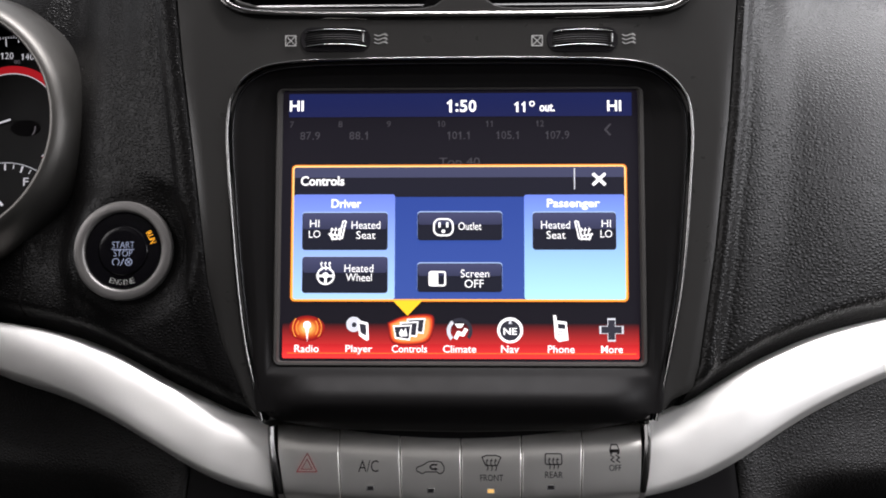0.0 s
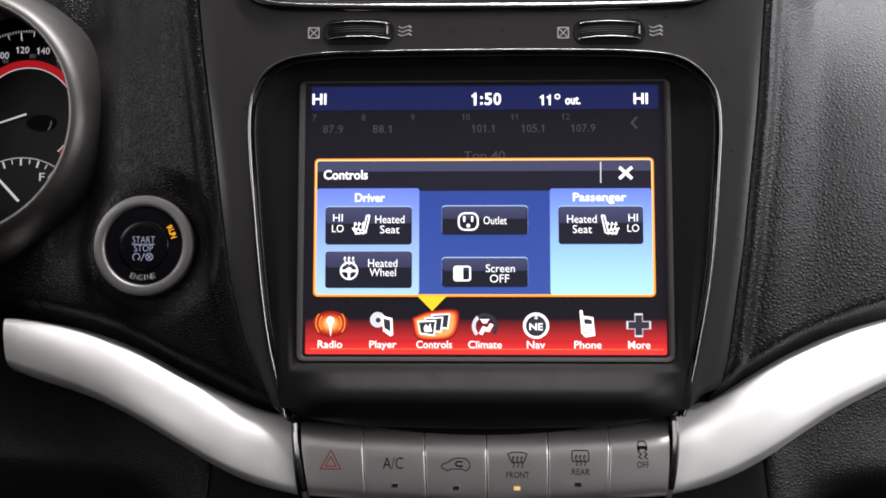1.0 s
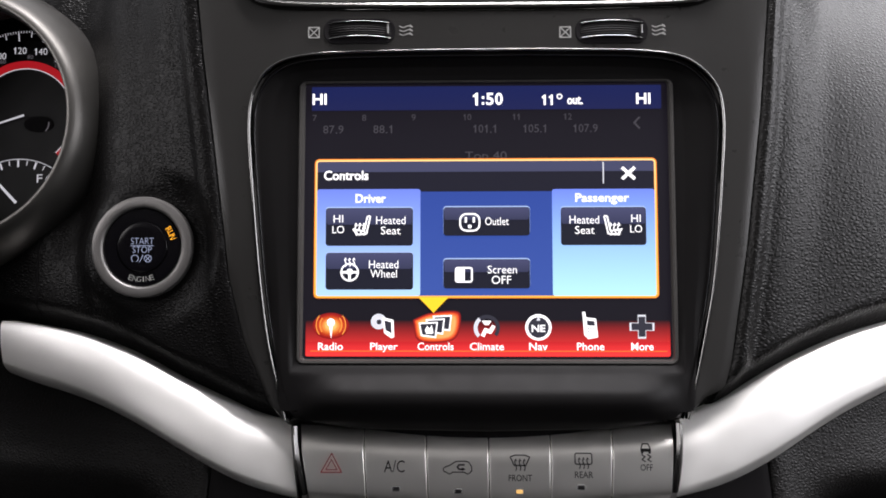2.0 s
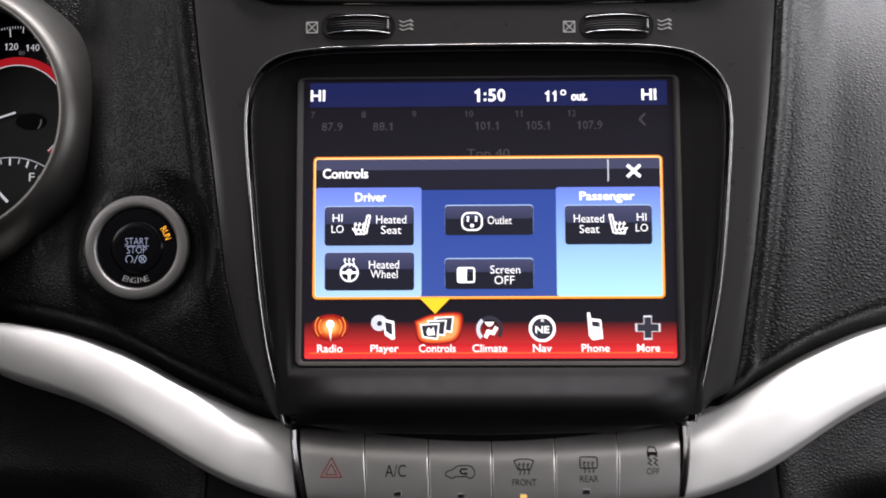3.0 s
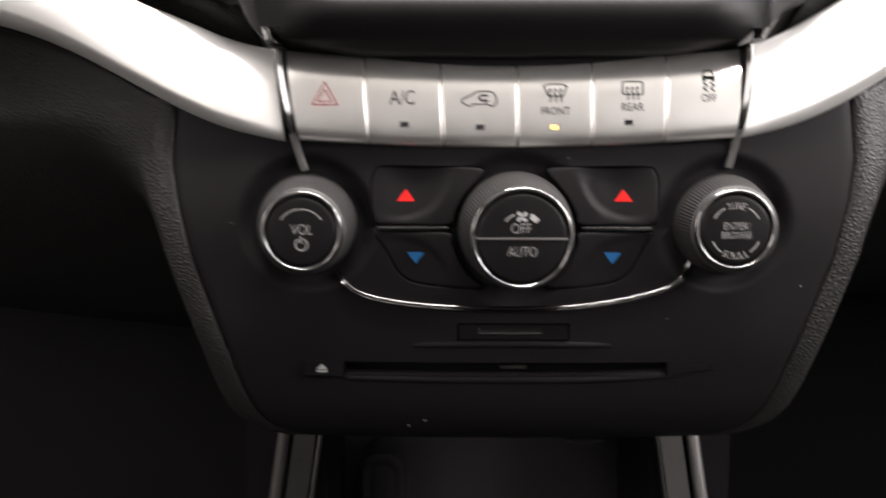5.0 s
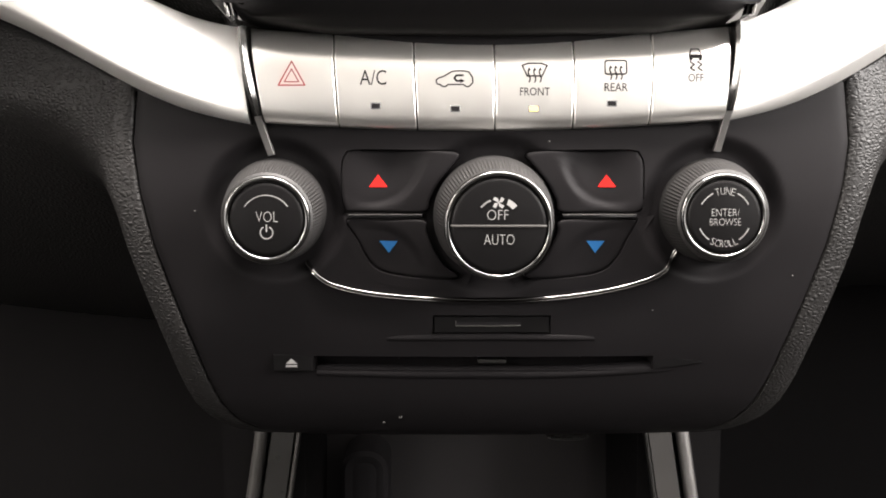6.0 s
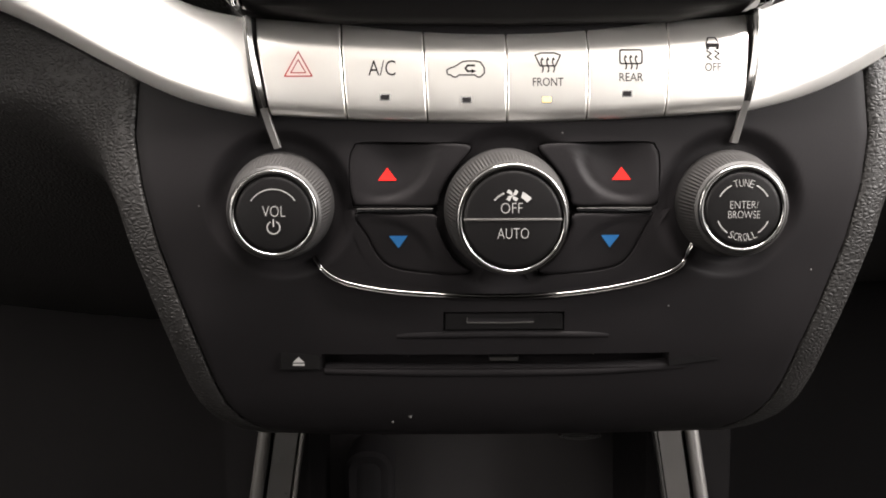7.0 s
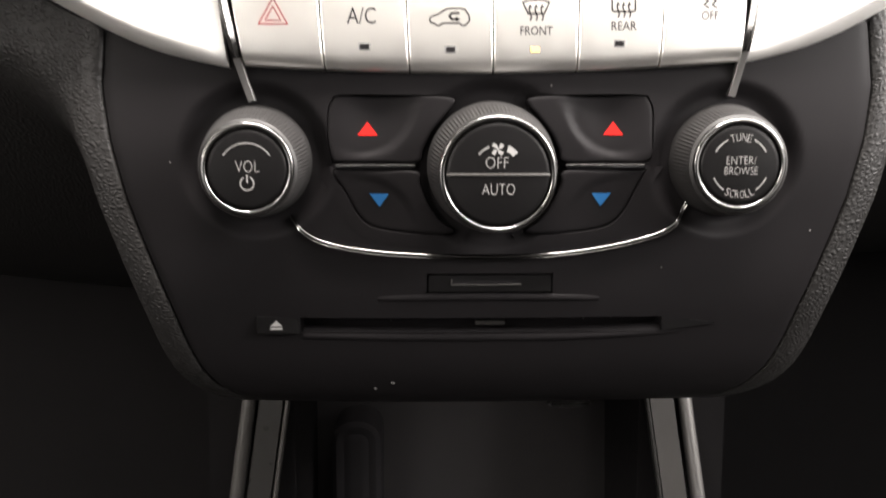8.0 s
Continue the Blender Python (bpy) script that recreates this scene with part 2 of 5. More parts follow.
def band(cx, cz, r0, r1, a0, a1, y, drape=None, bm=None, n=32):
    return flat(arc(cx, cz, r1, a0, a1, n) + arc(cx, cz, r0, a1, a0, n), y, drape, bm)


def words(text, cx, cz, wide, high, y, bold=0.0, turn=0.0, drape=None):
    """Lettering in the built-in font, fitted to a width and a height."""
    data = bpy.data.curves.new("lettering", "FONT")
    data.body, data.size, data.offset, data.extrude = text, 10.0, bold * 10, 0.0
    data.resolution_u = 3
    ob = bpy.data.objects.new("lettering", data)
    scene.collection.objects.link(ob)
    me = bpy.data.meshes.new_from_object(ob.evaluated_get(bpy.context.evaluated_depsgraph_get()))
    bm = bmesh.new()
    bm.from_mesh(me)
    bpy.data.objects.remove(ob)
    bpy.data.curves.remove(data)
    bpy.data.meshes.remove(me)
    xs, zs = [v.co.x for v in bm.verts], [v.co.y for v in bm.verts]
    x0, x1, z0, z1 = min(xs), max(xs), min(zs), max(zs)
    c, s = math.cos(radians(turn)), math.sin(radians(turn))
    for v in bm.verts:
        u, w = ((v.co.x - x0) / (x1 - x0) - 0.5) * wide, ((v.co.y - z0) / (z1 - z0) - 0.5) * high
        x, z = cx + c * u - s * w, cz + s * u + c * w
        v.co = (x, y + (drape(x, z) if drape else 0), z)
    return bm


ONE = [(0.22, 0), (0.36, 0), (0.36, 1), (0.26, 1), (0.21, 0.88), (0.05, 0.80), (0.05, 0.69), (0.22, 0.69)]


def numerals(text, cx, cz, wide, high, y, bold=0.0):
    """Figures on even widths, with a flagged one; fitted to a width and a height."""
    steps = [0.36 if ch in ".:" else 0.72 for ch in text]
    k = wide / (sum(steps) - 0.12) / high
    x, out, e = cx - sum(steps) * k * high / 2, [], bold * 2.2
    for ch, step in zip(text, steps):
        mid = x + step * k * high / 2
        if ch == "1":
            grow = inset(anticlockwise([(mid + (u - 0.26) * k * high * 1.12, cz + (v - 0.5) * high) for u, v in ONE]), -e * high * 0.5)
            out.append(flat(grow, y))
        elif ch in ".:":
            r = (0.075 + e * 0.5) * high
            spots = [0.08] if ch == "." else [0.14, 0.62]
            out.append(merged(*[flat([(mid - r, cz + (v - 0.5) * high - r), (mid + r, cz + (v - 0.5) * high - r), (mid + r, cz + (v - 0.5) * high + r), (mid - r, cz + (v - 0.5) * high + r)], y) for v in spots]))
        else:
            out.append(words(ch, mid, cz, 0.60 * k * high, high, y, bold))
        x += step * k * high
    return merged(*out)


def merged(*bms):
    """One mesh from several."""
    out = bms[0]
    for bm in bms[1:]:
        me = bpy.data.meshes.new("join")
        bm.to_mesh(me)
        out.from_mesh(me)
        bm.free()
        bpy.data.meshes.remove(me)
    return out


def turned(cx, cz, profile, n=64, ribs=None, cap=True, bm=None, lean=(0.0, 0.0, 0.0)):
    """A body of revolution about the y axis. profile: (radius, y); ribs: {row: depth} for knurled rows;
    lean: the shift in x and z for each millimetre towards the cabin, from a y at which there is none."""
    loops = []
    for i, (r, y) in enumerate(profile):
        d = (ribs or {}).get(i, 0.0)
        ox, oz = cx + lean[0] * (lean[2] - y), cz + lean[1] * (lean[2] - y)
        loops.append([(ox + (r - d * (k % 2)) * math.cos(2 * math.pi * k / n), y, oz + (r - d * (k % 2)) * math.sin(2 * math.pi * k / n)) for k in range(n)])
    return loft(loops, cap_last=cap, bm=bm)


def smooth_path(pts, n=8):
    """A Catmull-Rom curve through points of any dimension."""
    pts = [np.array(p, float) for p in pts]
    ext = [2 * pts[0] - pts[1], *pts, 2 * pts[-1] - pts[-2]]
    out = []
    for i in range(1, len(ext) - 2):
        p0, p1, p2, p3 = ext[i - 1 : i + 3]
        for k in range(n):
            t = k / n
            out.append(0.5 * (2 * p1 + (p2 - p0) * t + (2 * p0 - 5 * p1 + 4 * p2 - p3) * t**2 + (3 * p1 - p0 - 3 * p2 + p3) * t**3))
    return [*out, pts[-1]]


def sweep(path, section, bm=None):
    """Carries a section of (across, forward) points along a path of (x, y, z); forward is towards the cabin."""
    loops, n = [], len(path)
    for i, p in enumerate(path):
        e = Vector(path[min(i + 1, n - 1)]) - Vector(path[max(i - 1, 0)])
        side = Vector((-e.z, 0, e.x)).normalized()
        loops.append([Vector(p) + side * a + Vector((0, -f, 0)) for a, f in section])
    return loft(loops, cap_first=True, cap_last=True, bm=bm)


def half_round(w, h, n=8, foot=1.0):
    return [(-w / 2, -foot)] + [(-w / 2 * math.cos(math.pi * k / n), h * math.sin(math.pi * k / n)) for k in range(n + 1)] + [(w / 2, -foot)]


def sheet(us, vs, fn, deep=4.0, keep=None):
    """A skin over a grid, with a rim turned back by deep millimetres so that it has an edge. fn(u, v) gives (x, y, z)."""
    bm = bmesh.new()
    rows = [[bm.verts.new(fn(u, v)) for u in us] for v in vs]
    for j in range(len(vs) - 1):
        for i in range(len(us) - 1):
            if keep is None or keep(us[i], vs[j]) and keep(us[i + 1], vs[j + 1]) and keep(us[i], vs[j + 1]) and keep(us[i + 1], vs[j]):
                bm.faces.new((rows[j][i], rows[j][i + 1], rows[j + 1][i + 1], rows[j + 1][i]))
    loose = [v for v in bm.verts if not v.link_faces]
    bmesh.ops.delete(bm, geom=loose, context="VERTS")
    rim = [e for e in bm.edges if e.is_boundary]
    back = bmesh.ops.extrude_edge_only(bm, edges=rim)
    for v in back["geom"]:
        if isinstance(v, bmesh.types.BMVert):
            v.co.y += deep
    return bm


def ease(a, b, x):
    t = min(1.0, max(0.0, (x - a) / (b - a)))
    return t * t * (3 - 2 * t)


def along(x, table):
    return float(np.interp(x, [p[0] for p in table], [p[1] for p in table]))


def steps_between(a, b, n):
    return [a + (b - a) * k / n for k in range(n + 1)]


# ---- cabin: floor, walls with window openings, roof ----
def box_into(bm, x0, y0, z0, x1, y1, z1):
    v = [bm.verts.new((x, y, z)) for z in (z0, z1) for x, y in ((x0, y0), (x1, y0), (x1, y1), (x0, y1))]
    for f in ((3, 2, 1, 0), (4, 5, 6, 7), (0, 1, 5, 4), (1, 2, 6, 5), (2, 3, 7, 6), (3, 0, 4, 7)):
        bm.faces.new([v[i] for i in f])


def setting(name, boxes, material, label, category):
    bm = bmesh.new()
    for b in boxes:
        box_into(bm, *b)
    me = bpy.data.meshes.new(name)
    bm.to_mesh(me)
    bm.free()
    me.materials.append(material)
    return tagged(new(name, me), label, category, kind="structure")


setting("floor", [(-0.80, -2.2, -0.05, 0.80, 0.80, 0.0)], M_CARPET, "black carpeted cabin floor under the dashboard", "floor")
# Unseen roof: reaches forward to keep outside light off the keys, pale for bounce.
setting("ceiling", [(-0.80, -2.2, 1.36, 0.80, -0.10, 1.40)], M_HEADLINER, "unseen grey cloth headliner behind the windscreen opening", "ceiling")
for side, name in ((-1, "wall_driver"), (1, "wall_passenger")):
    x0, x1 = sorted((0.78 * side, 0.84 * side))
    setting(name, [(x0, -2.2, 0, x1, 0.80, 0.90), (x0, -2.2, 1.28, x1, 0.80, 1.40), (x0, 0.42, 0.90, x1, 0.80, 1.28),
                   (x0, -0.95, 0.90, x1, -0.83, 1.28), (x0, -2.2, 0.90, x1, -1.75, 1.28)], M_CABIN,
            "dark cabin side with door window openings", "wall")
setting("wall_front", [(-0.78, 0.80, 0, 0.78, 0.85, 0.96)], M_CABIN,
        "dark bulkhead under the windscreen opening", "wall")
# Unseen rear, left solid so no rear window reflects in the keys.
setting("wall_rear", [(-0.78, -2.25, 0, 0.78, -2.2, 1.40)], M_CABIN,
        "unseen plain cabin rear without a window", "wall")

# ---- outlines of the console ----
EDGE_L = [(-140, 95), (-93, 98), (-56, 113.5), (-26, 121), (40, 129), (82, 134.6), (110, 137.5), (180, 143)]
EDGE_R = [(-140, 97), (-93, 104), (-66, 111.6), (-13, 119.6), (52, 127), (108, 131.5), (180, 138)]
TRIM_TOP = {-1: smooth_path([(90, -95.0), (99, -94.2), (109, -92.0), (119.5, -88.2), (130, -82.8), (142.6, -78.7), (157.6, -71.1), (173, -63.9), (189, -58.1), (205.4, -53.5), (222.5, -50.3), (237, -48.3), (251, -46.8), (280, -45)]),
            1: smooth_path([(88, -93.4), (95, -92.2), (107.5, -87.0), (121, -79), (135.1, -70.4), (149.6, -63.8), (168, -56), (189, -49.6), (217, -43.8), (245, -40), (290, -37)])}
TRIM_FOOT = {-1: smooth_path([(86, -131.8), (93, -130), (108.9, -126.9), (125.8, -120.8), (140.2, -113.6), (155, -105.6), (170, -97.8), (185.6, -90.8), (201.7, -85.2), (218.4, -81), (232.3, -77.9), (252.6, -72), (280, -68)]),
             1: smooth_path([(84, -130), (91.5, -128.4), (105, -125.4), (118, -120.5), (132, -114), (146.3, -105.3), (165, -94), (185, -84.6), (213.4, -73.6), (245, -65), (290, -60)])}


def calmed(table, reach=11):
    """A table of edge heights with its small kinks averaged out."""
    lo, hi = table[0][0], table[-1][0]
    out = []
    for x in range(math.ceil(lo), math.floor(hi) + 1, 2):
        r = min(reach, x - lo + 0.01, hi - x + 0.01)
        out.append((x, sum(along(x + r * k / 6, table) for k in range(-6, 7)) / 13))
    return out


TRIM_TOP = {m: calmed(TRIM_TOP[m]) for m in (-1, 1)}
TRIM_FOOT = {m: calmed(TRIM_FOOT[m]) for m in (-1, 1)}
LOW_EDGE = [(-280, 70), (-272, 78), (-265, 86), (-257, 95), (-251, 102.5), (-243, 107.5), (-232, 111.5), (-217, 115.5), (-195, 122.5), (-176, 128.5), (-155, 133), (-137, 135), (-115, 133), (-95, 128)]
Y_LOW = [(-274, 112), (-270, 84), (-265, 58), (-261, 44), (-256, 34), (-249, 26), (-240, 19.5), (-228, 14.5), (-215, 10.2), (-200, 7), (-180, 4.2), (-165, 2.6), (-150, 2), (-130, 2.6), (-95, 5)]
Y_LOW = [(float(z), float(y)) for z, y in smooth_path(Y_LOW, 6)]
CLUSTER = (-273.4, 56.9)
START = (-168.2, -10.8)


def y_fascia(z, x=0.0):
    return -7 - 0.035 * z + 0.0013 * max(0.0, min(abs(x), 100) - 60) ** 2 + 0.02 * max(0.0, abs(x) - 100)


def y_dash(x, z):
    far = max(0.0, abs(x) - 90)
    return 0.0014 * far * far + 0.0016 * max(0.0, z - 50) ** 2


def y_trim(x):
    return 4.0 + 0.0011 * max(0.0, abs(x) - 90) ** 2


def cluster_ring(grow, n=80):
    r = 61.5 + grow
    return [(CLUSTER[0] + r * math.cos(2 * math.pi * k / n), CLUSTER[1] + r * math.sin(2 * math.pi * k / n)) for k in range(n)]


def in_cluster(x, z, grow):
    return math.hypot(x - CLUSTER[0], z - CLUSTER[1]) < 61.5 + grow


def pad_point(side, s, z):
    x = side * (along(z, EDGE_L if side < 0 else EDGE_R) + s)
    if side > 0:
        bead = along(s, [(0, 7), (1, 2.5), (2.5, -0.5), (5, -2.2), (8, -1.6), (10.5, 0.6), (12.5, 1.6), (16, 0.8), (24, 0)])
        bead *= 1 if s < 1.5 else ease(-94, -58, z)
    else:
        bead = along(s, [(0, 7), (0.8, 2.5), (2, 0.2), (4, -1.5), (7, -2.3), (10, -2.1), (11.5, -1.4), (13, 0.2), (15, 1.3), (18, 1.5), (22, 0.8), (32, 0)])
        bead *= 1 if s < 1.5 else along(z, [(-94, 0), (-60, 0.3), (40, 1.0)])
    near = 1 - ease(0, 40, s)
    y = (y_fascia(z) + 0.0005 * max(0.0, abs(x) - s - 60) ** 2) * near + (1 - near) * (y_dash(x, z) + 0.5) + bead + 1.5 * near
    y += 17 * ease(0, 16, along(abs(x), TRIM_TOP[side]) - z + 13)
    if side < 0:
        d = math.hypot(x - START[0], z - START[1])
        y += (9.0 - y) * ease(42, 27, d) - 0.5 * ease(36, 31, d) * ease(26, 30, d)
        y += 12.0 * math.exp(-((x + 210) / 16) ** 2) * ease(-40, 20, z)
        y -= 4.5 * math.exp(-((x + 160) / 11) ** 2) * ease(55, 112, z)
    else:
        y -= 6.0 * math.exp(-(((x - 215) / 50) ** 2 + ((z - 10) / 60) ** 2))
        y += 0.0024 * max(0.0, z - 45) ** 2 * ease(10, 60, s)
    return (x, y, z)


def knee_point(side, s, z):
    # a grained border beside the panel, then a fold that drops back into the dark footwell
    wide = along(z, [(-200, 4), (-165, 12), (-140, 40), (-118, 70)])
    fold = ease(11, 11 + wide, s)
    x = side * (along(z, LOW_EDGE) + 0.7 + s - 5 * fold)
    y = along(z, Y_LOW) + 0.00042 * min(abs(x), 150) ** 2 + 0.1 * max(0.0, abs(x) - 150)
    y += along(s, [(0, 1.6), (0.7, 0.5), (1.5, 0.1), (4, -0.3), (8, 0.0), (11, 1.2), (20, 3), (60, 6), (120, 18), (300, 60)])
    y += fold * (150 if side < 0 else 240) * (max(0.0, -z - 120) / 100) ** 1.3
    y += 14 * ease(0, 10, z - along(abs(x), TRIM_FOOT[side]) - 3)
    return (x, y, z)


# ---- dashboard skins ----
def under_trim(side, s, z):
    x = abs(pad_point(side, s, z)[0])
    return z > (min(-60, along(x, TRIM_TOP[side]) - 16) if x < 285 else -62)


dashboard = thing("dashboard", "black soft-touch dashboard with grained padded skin", "dashboard", (0, 20, -60))
S_PAD = [0, 0.5, 1, 1.8, 2.6, 4, 5.5, 7, 8.5, 10, 11.5, 13, 15, 18, 22, 27, 32] + list(range(36, 150, 4)) + list(range(150, 340, 14))
Z_PAD = list(range(-140, -100, 8)) + list(range(-100, -62, 4)) + list(range(-62, 46, 2)) + list(range(46, 182, 4))
part("padded_skin", sheet([-s for s in S_PAD], Z_PAD, lambda u, z: pad_point(-1, -u, z), 10.0,
     keep=lambda u, z: not in_cluster(pad_point(-1, -u, z)[0], z, 7.0) and under_trim(-1, -u, z)), M_PAD_FINE, dashboard, "black fine-grained padded skin round the starter button")
part("padded_skin", sheet(S_PAD, Z_PAD, lambda u, z: pad_point(1, u, z), 10.0, keep=lambda u, z: under_trim(1, u, z)), M_PAD, dashboard, "black leather-grained passenger side pad")
seam = []
for z in range(-44, -1, 3):
    x, y, _ = pad_point(-1, 231 - along(z, EDGE_L), z)
    seam.append((x, y - 0.35, z))
part("seam", sweep(seam, half_round(0.9, 0.2, 4, foot=2)), M_WELL, dashboard, "dark seam of the column cowl")
S_KNEE = [0, 0.7, 1.5, 2.7, 4, 6, 9, 11, 12, 13, 14, 15, 16, 18, 20, 22, 25, 30, 36, 44, 52, 62, 74, 90, 110, 135, 170, 210, 260, 300, 380, 480, 600]
Z_KNEE = list(range(-266, -56, 4))
part("knee_panel", sheet([-s for s in S_KNEE], Z_KNEE, lambda u, z: knee_point(-1, -u, z), 10.0), M_KNEE, dashboard, "black leather-grained knee panel")
part("glovebox_panel", sheet(S_KNEE, Z_KNEE, lambda u, z: knee_point(1, u, z), 10.0), M_KNEE, dashboard, "black leather-grained glovebox panel")
part("top_pad", sheet(list(range(-440, 441, 40)), list(range(0, 11)),
     lambda u, v: (u, y_dash(u, 180) + 8 + 58 * v, 178 + 4 * v + 20 * math.sin(v / 10 * math.pi) * 0.4 - 18 * v * v / 25), 12.0), M_PAD, dashboard)
part("carcass", loft([[(x, y, z) for x, y in ((-160, 310), (160, 310), (160, 620), (-160, 620))] for z in (-780, -60)], cap_first=True, cap_last=True),
     M_VOID, dashboard, "hidden black dashboard carcass")
# Unseen black blocks stand in for footwell shade; passenger's deeper to stay dark.
for m, deep in ((-1, 290), (1, 560)):
    part("footwell_shade", loft([[(m * x, y, z) for x, y in ((161, deep), (740, deep), (740, 620), (161, 620))] for z in (-780, -60)], cap_first=True, cap_last=True), M_WELL, dashboard, "black block standing in for the footwell's shade")

# ---- upper fascia with the screen's opening ----
CHROME = smooth_path([(-95.0, -93), (-99.6, -74), (-103.8, -55), (-108.0, -24), (-111.9, 20), (-113.4, 48), (-110.6, 64.5), (-101, 75.5), (-82, 79.8),
                      (-40, 80.8), (0, 81), (40, 80.8), (78, 79.6), (96, 75.6), (107.6, 64.3), (111.0, 49), (109.9, 22), (106.1, -24), (100.7, -55), (96.1, -76), (92.3, -92)], 6)
CHROME = [(float(x), float(z)) for x, z in CHROME]


def spokes(outline, centre=(0.0, -5.0), n=120):
    """The outline met by n rays from the centre, from straight down round to straight down."""
    pts = [(*p,) for p in outline]
    out = []
    for k in range(n):
        a = -math.pi / 2 + 2 * math.pi * k / n
        dx, dz = math.cos(a), math.sin(a)
        best = None
        for p, q in zip(pts, [*pts[1:], pts[0]]):
            ex, ez = q[0] - p[0], q[1] - p[1]
            det = dx * ez - dz * ex
            if abs(det) < 1e-9:
                continue
            px, pz = p[0] - centre[0], p[1] - centre[1]
            t, u = (px * ez - pz * ex) / det, (px * dz - pz * dx) / det
            if t > 0 and -1e-6 <= u <= 1 + 1e-6 and (best is None or t > best):
                best = t
        out.append((centre[0] + dx * best, centre[1] + dz * best))
    return out


HOLE = spokes([*CHROME, (60, -97.2), (0, -97.9), (-60, -97.6)], n=240)
FOOT_L, FOOT_R = [(-98, 90), (-92, 97.5), (-86, 101.5)], [(-96, 88), (-90, 93), (-84, 99), (-78, 104)]
OUTER = [(-min(along(z, EDGE_L) + 1.5, along(z, FOOT_L) if z < -86 else 999), z) for z in range(-98, 119, 4)]
# the edge under the air vents
OUTER += [(-121, 118), (-117.5, 112.5), (-108, 105.2), (-90, 102.6), (-45, 101.5), (0, 101.2), (45, 101.2), (84, 102.0), (101, 104.0), (110, 110.8), (114.5, 118)]
OUTER += [(min(along(z, EDGE_R) + 1.5, along(z, FOOT_R) if z < -78 else 999), z) for z in range(118, -97, -4)]


def y_panel(x, z):
    # the fascia's foot tucks in behind the shelf
    return y_fascia(z, x) + 16 * ease(-86, -93, z) * ease(95, 86, abs(x))


OUTER_RAYS = spokes(OUTER, n=240)
fascia = thing("centre_fascia", "satin graphite plastic fascia round the display", "fascia", (0, 0, 95))
loops = [[(x, y_panel(x, z) + 6, z) for x, z in OUTER_RAYS]]
for k in range(7):
    f = k / 6
    ring = [(a[0] + (b[0] - a[0]) * f, a[1] + (b[1] - a[1]) * f) for a, b in zip(OUTER_RAYS, HOLE)]
    loops.append([(x, y_panel(x, z) + (0.6 if k == 0 else 0), z) for x, z in ring])
loops.append([(x, y_panel(x, z) + 8, z) for x, z in HOLE])
part("fascia_panel", loft(loops), M_FASCIA, fascia)

# thumbwheels over the display, with their open and shut marks
for k, cx, cz in ((0, -60.4, 90.9), (1, 58.7, 90.1)):
    y = y_fascia(cz)
    # Black plate on the uncut fascia, standing in for the recess's shade.
    well = part("recess_shade_plate", plate(rounded(cx - 17.2, cz - 6.6, cx + 17.0, cz + 5.8, 5.6, 8), [(0, y + 2), (0, y - 0.1), (0.5, y - 0.3), (1.1, y - 0.15)]), M_VOID, fascia, "black plate standing in for the shaded recess round a thumbwheel")
    loops = []
    ribs = [(v, 0.32 * (n % 2)) for n, v in enumerate(steps_between(-3.3, 3.3, 12))]
    for i in range(29):
        x = cx - 15.0 + 30.0 * i / 28
        bow = math.sqrt(max(0, 1 - ((x - cx) / 17.5) ** 2))
        out = y - 4.8 * bow + 2.2
        loops.append([(x, out + abs(v) ** 2 * 0.05 + rib, cz - 1.3 + 1.4 * bow + v * (0.8 + 0.2 * bow)) for v, rib in ribs] + [(x, y + 3, cz + 3.0), (x, y + 3, cz - 3.6)])
    wheel = part("thumbwheel", loft(loops, cap_first=True, cap_last=True), M_CAP, fascia, "ribbed black vent thumbwheel", sharp=20)
    for dz, w in ((-4.2, 0.7), (3.7, 0.6)):
        edge = [(cx - 14.6 + 29.2 * i / 24, y - 4.8 * math.sqrt(max(0, 1 - ((-14.6 + 29.2 * i / 24) / 17.5) ** 2)) + 2.7, cz - 1.0 + dz * 0.92 + 1.5 * math.sqrt(max(0, 1 - ((-14.6 + 29.2 * i / 24) / 17.5) ** 2))) for i in range(25)]
        part("chrome_edge", sweep(edge, half_round(w, 0.6)), M_CHROME, wheel, "bright chrome edge")
    part("chrome_edge", sweep([(cx + 13.6, y - 2.3, cz - 2.4), (cx + 13.6, y - 2.3, cz + 1.6)], half_round(0.9, 0.5)), M_CHROME, wheel)
    ix, iz, d = cx - 21.8, cz - 0.9, 2.5
    bm = stroke([(ix - d, iz - d), (ix + d, iz - d), (ix + d, iz + d), (ix - d, iz + d)], 0.45, y - 0.15, closed=True)
    stroke([(ix - d, iz - d), (ix + d, iz + d)], 0.4, y - 0.2, bm=bm)
    stroke([(ix - d, iz + d), (ix + d, iz - d)], 0.4, y - 0.2, bm=bm)
    part("shut_mark", bm, M_PRINT_DIM, fascia, "crossed square print")
    ix, bm = cx + 22.0, None
    for dz in (-1.9, 0, 1.9):
        bm = stroke([(ix + u, iz + 0.6 + dz + 0.55 * math.sin(u * 1.05) - 0.1 * u) for u in steps_between(-3, 3, 10)], 0.45, y - 0.15, bm=bm)
        stroke([(ix + 1.9, iz + 0.6 + dz + 0.9), (ix + 3.1, iz + 0.4 + dz)], 0.4, y - 0.2, bm=bm)
    part("open_mark", bm, M_PRINT_DIM, fascia, "three wavy arrows print")

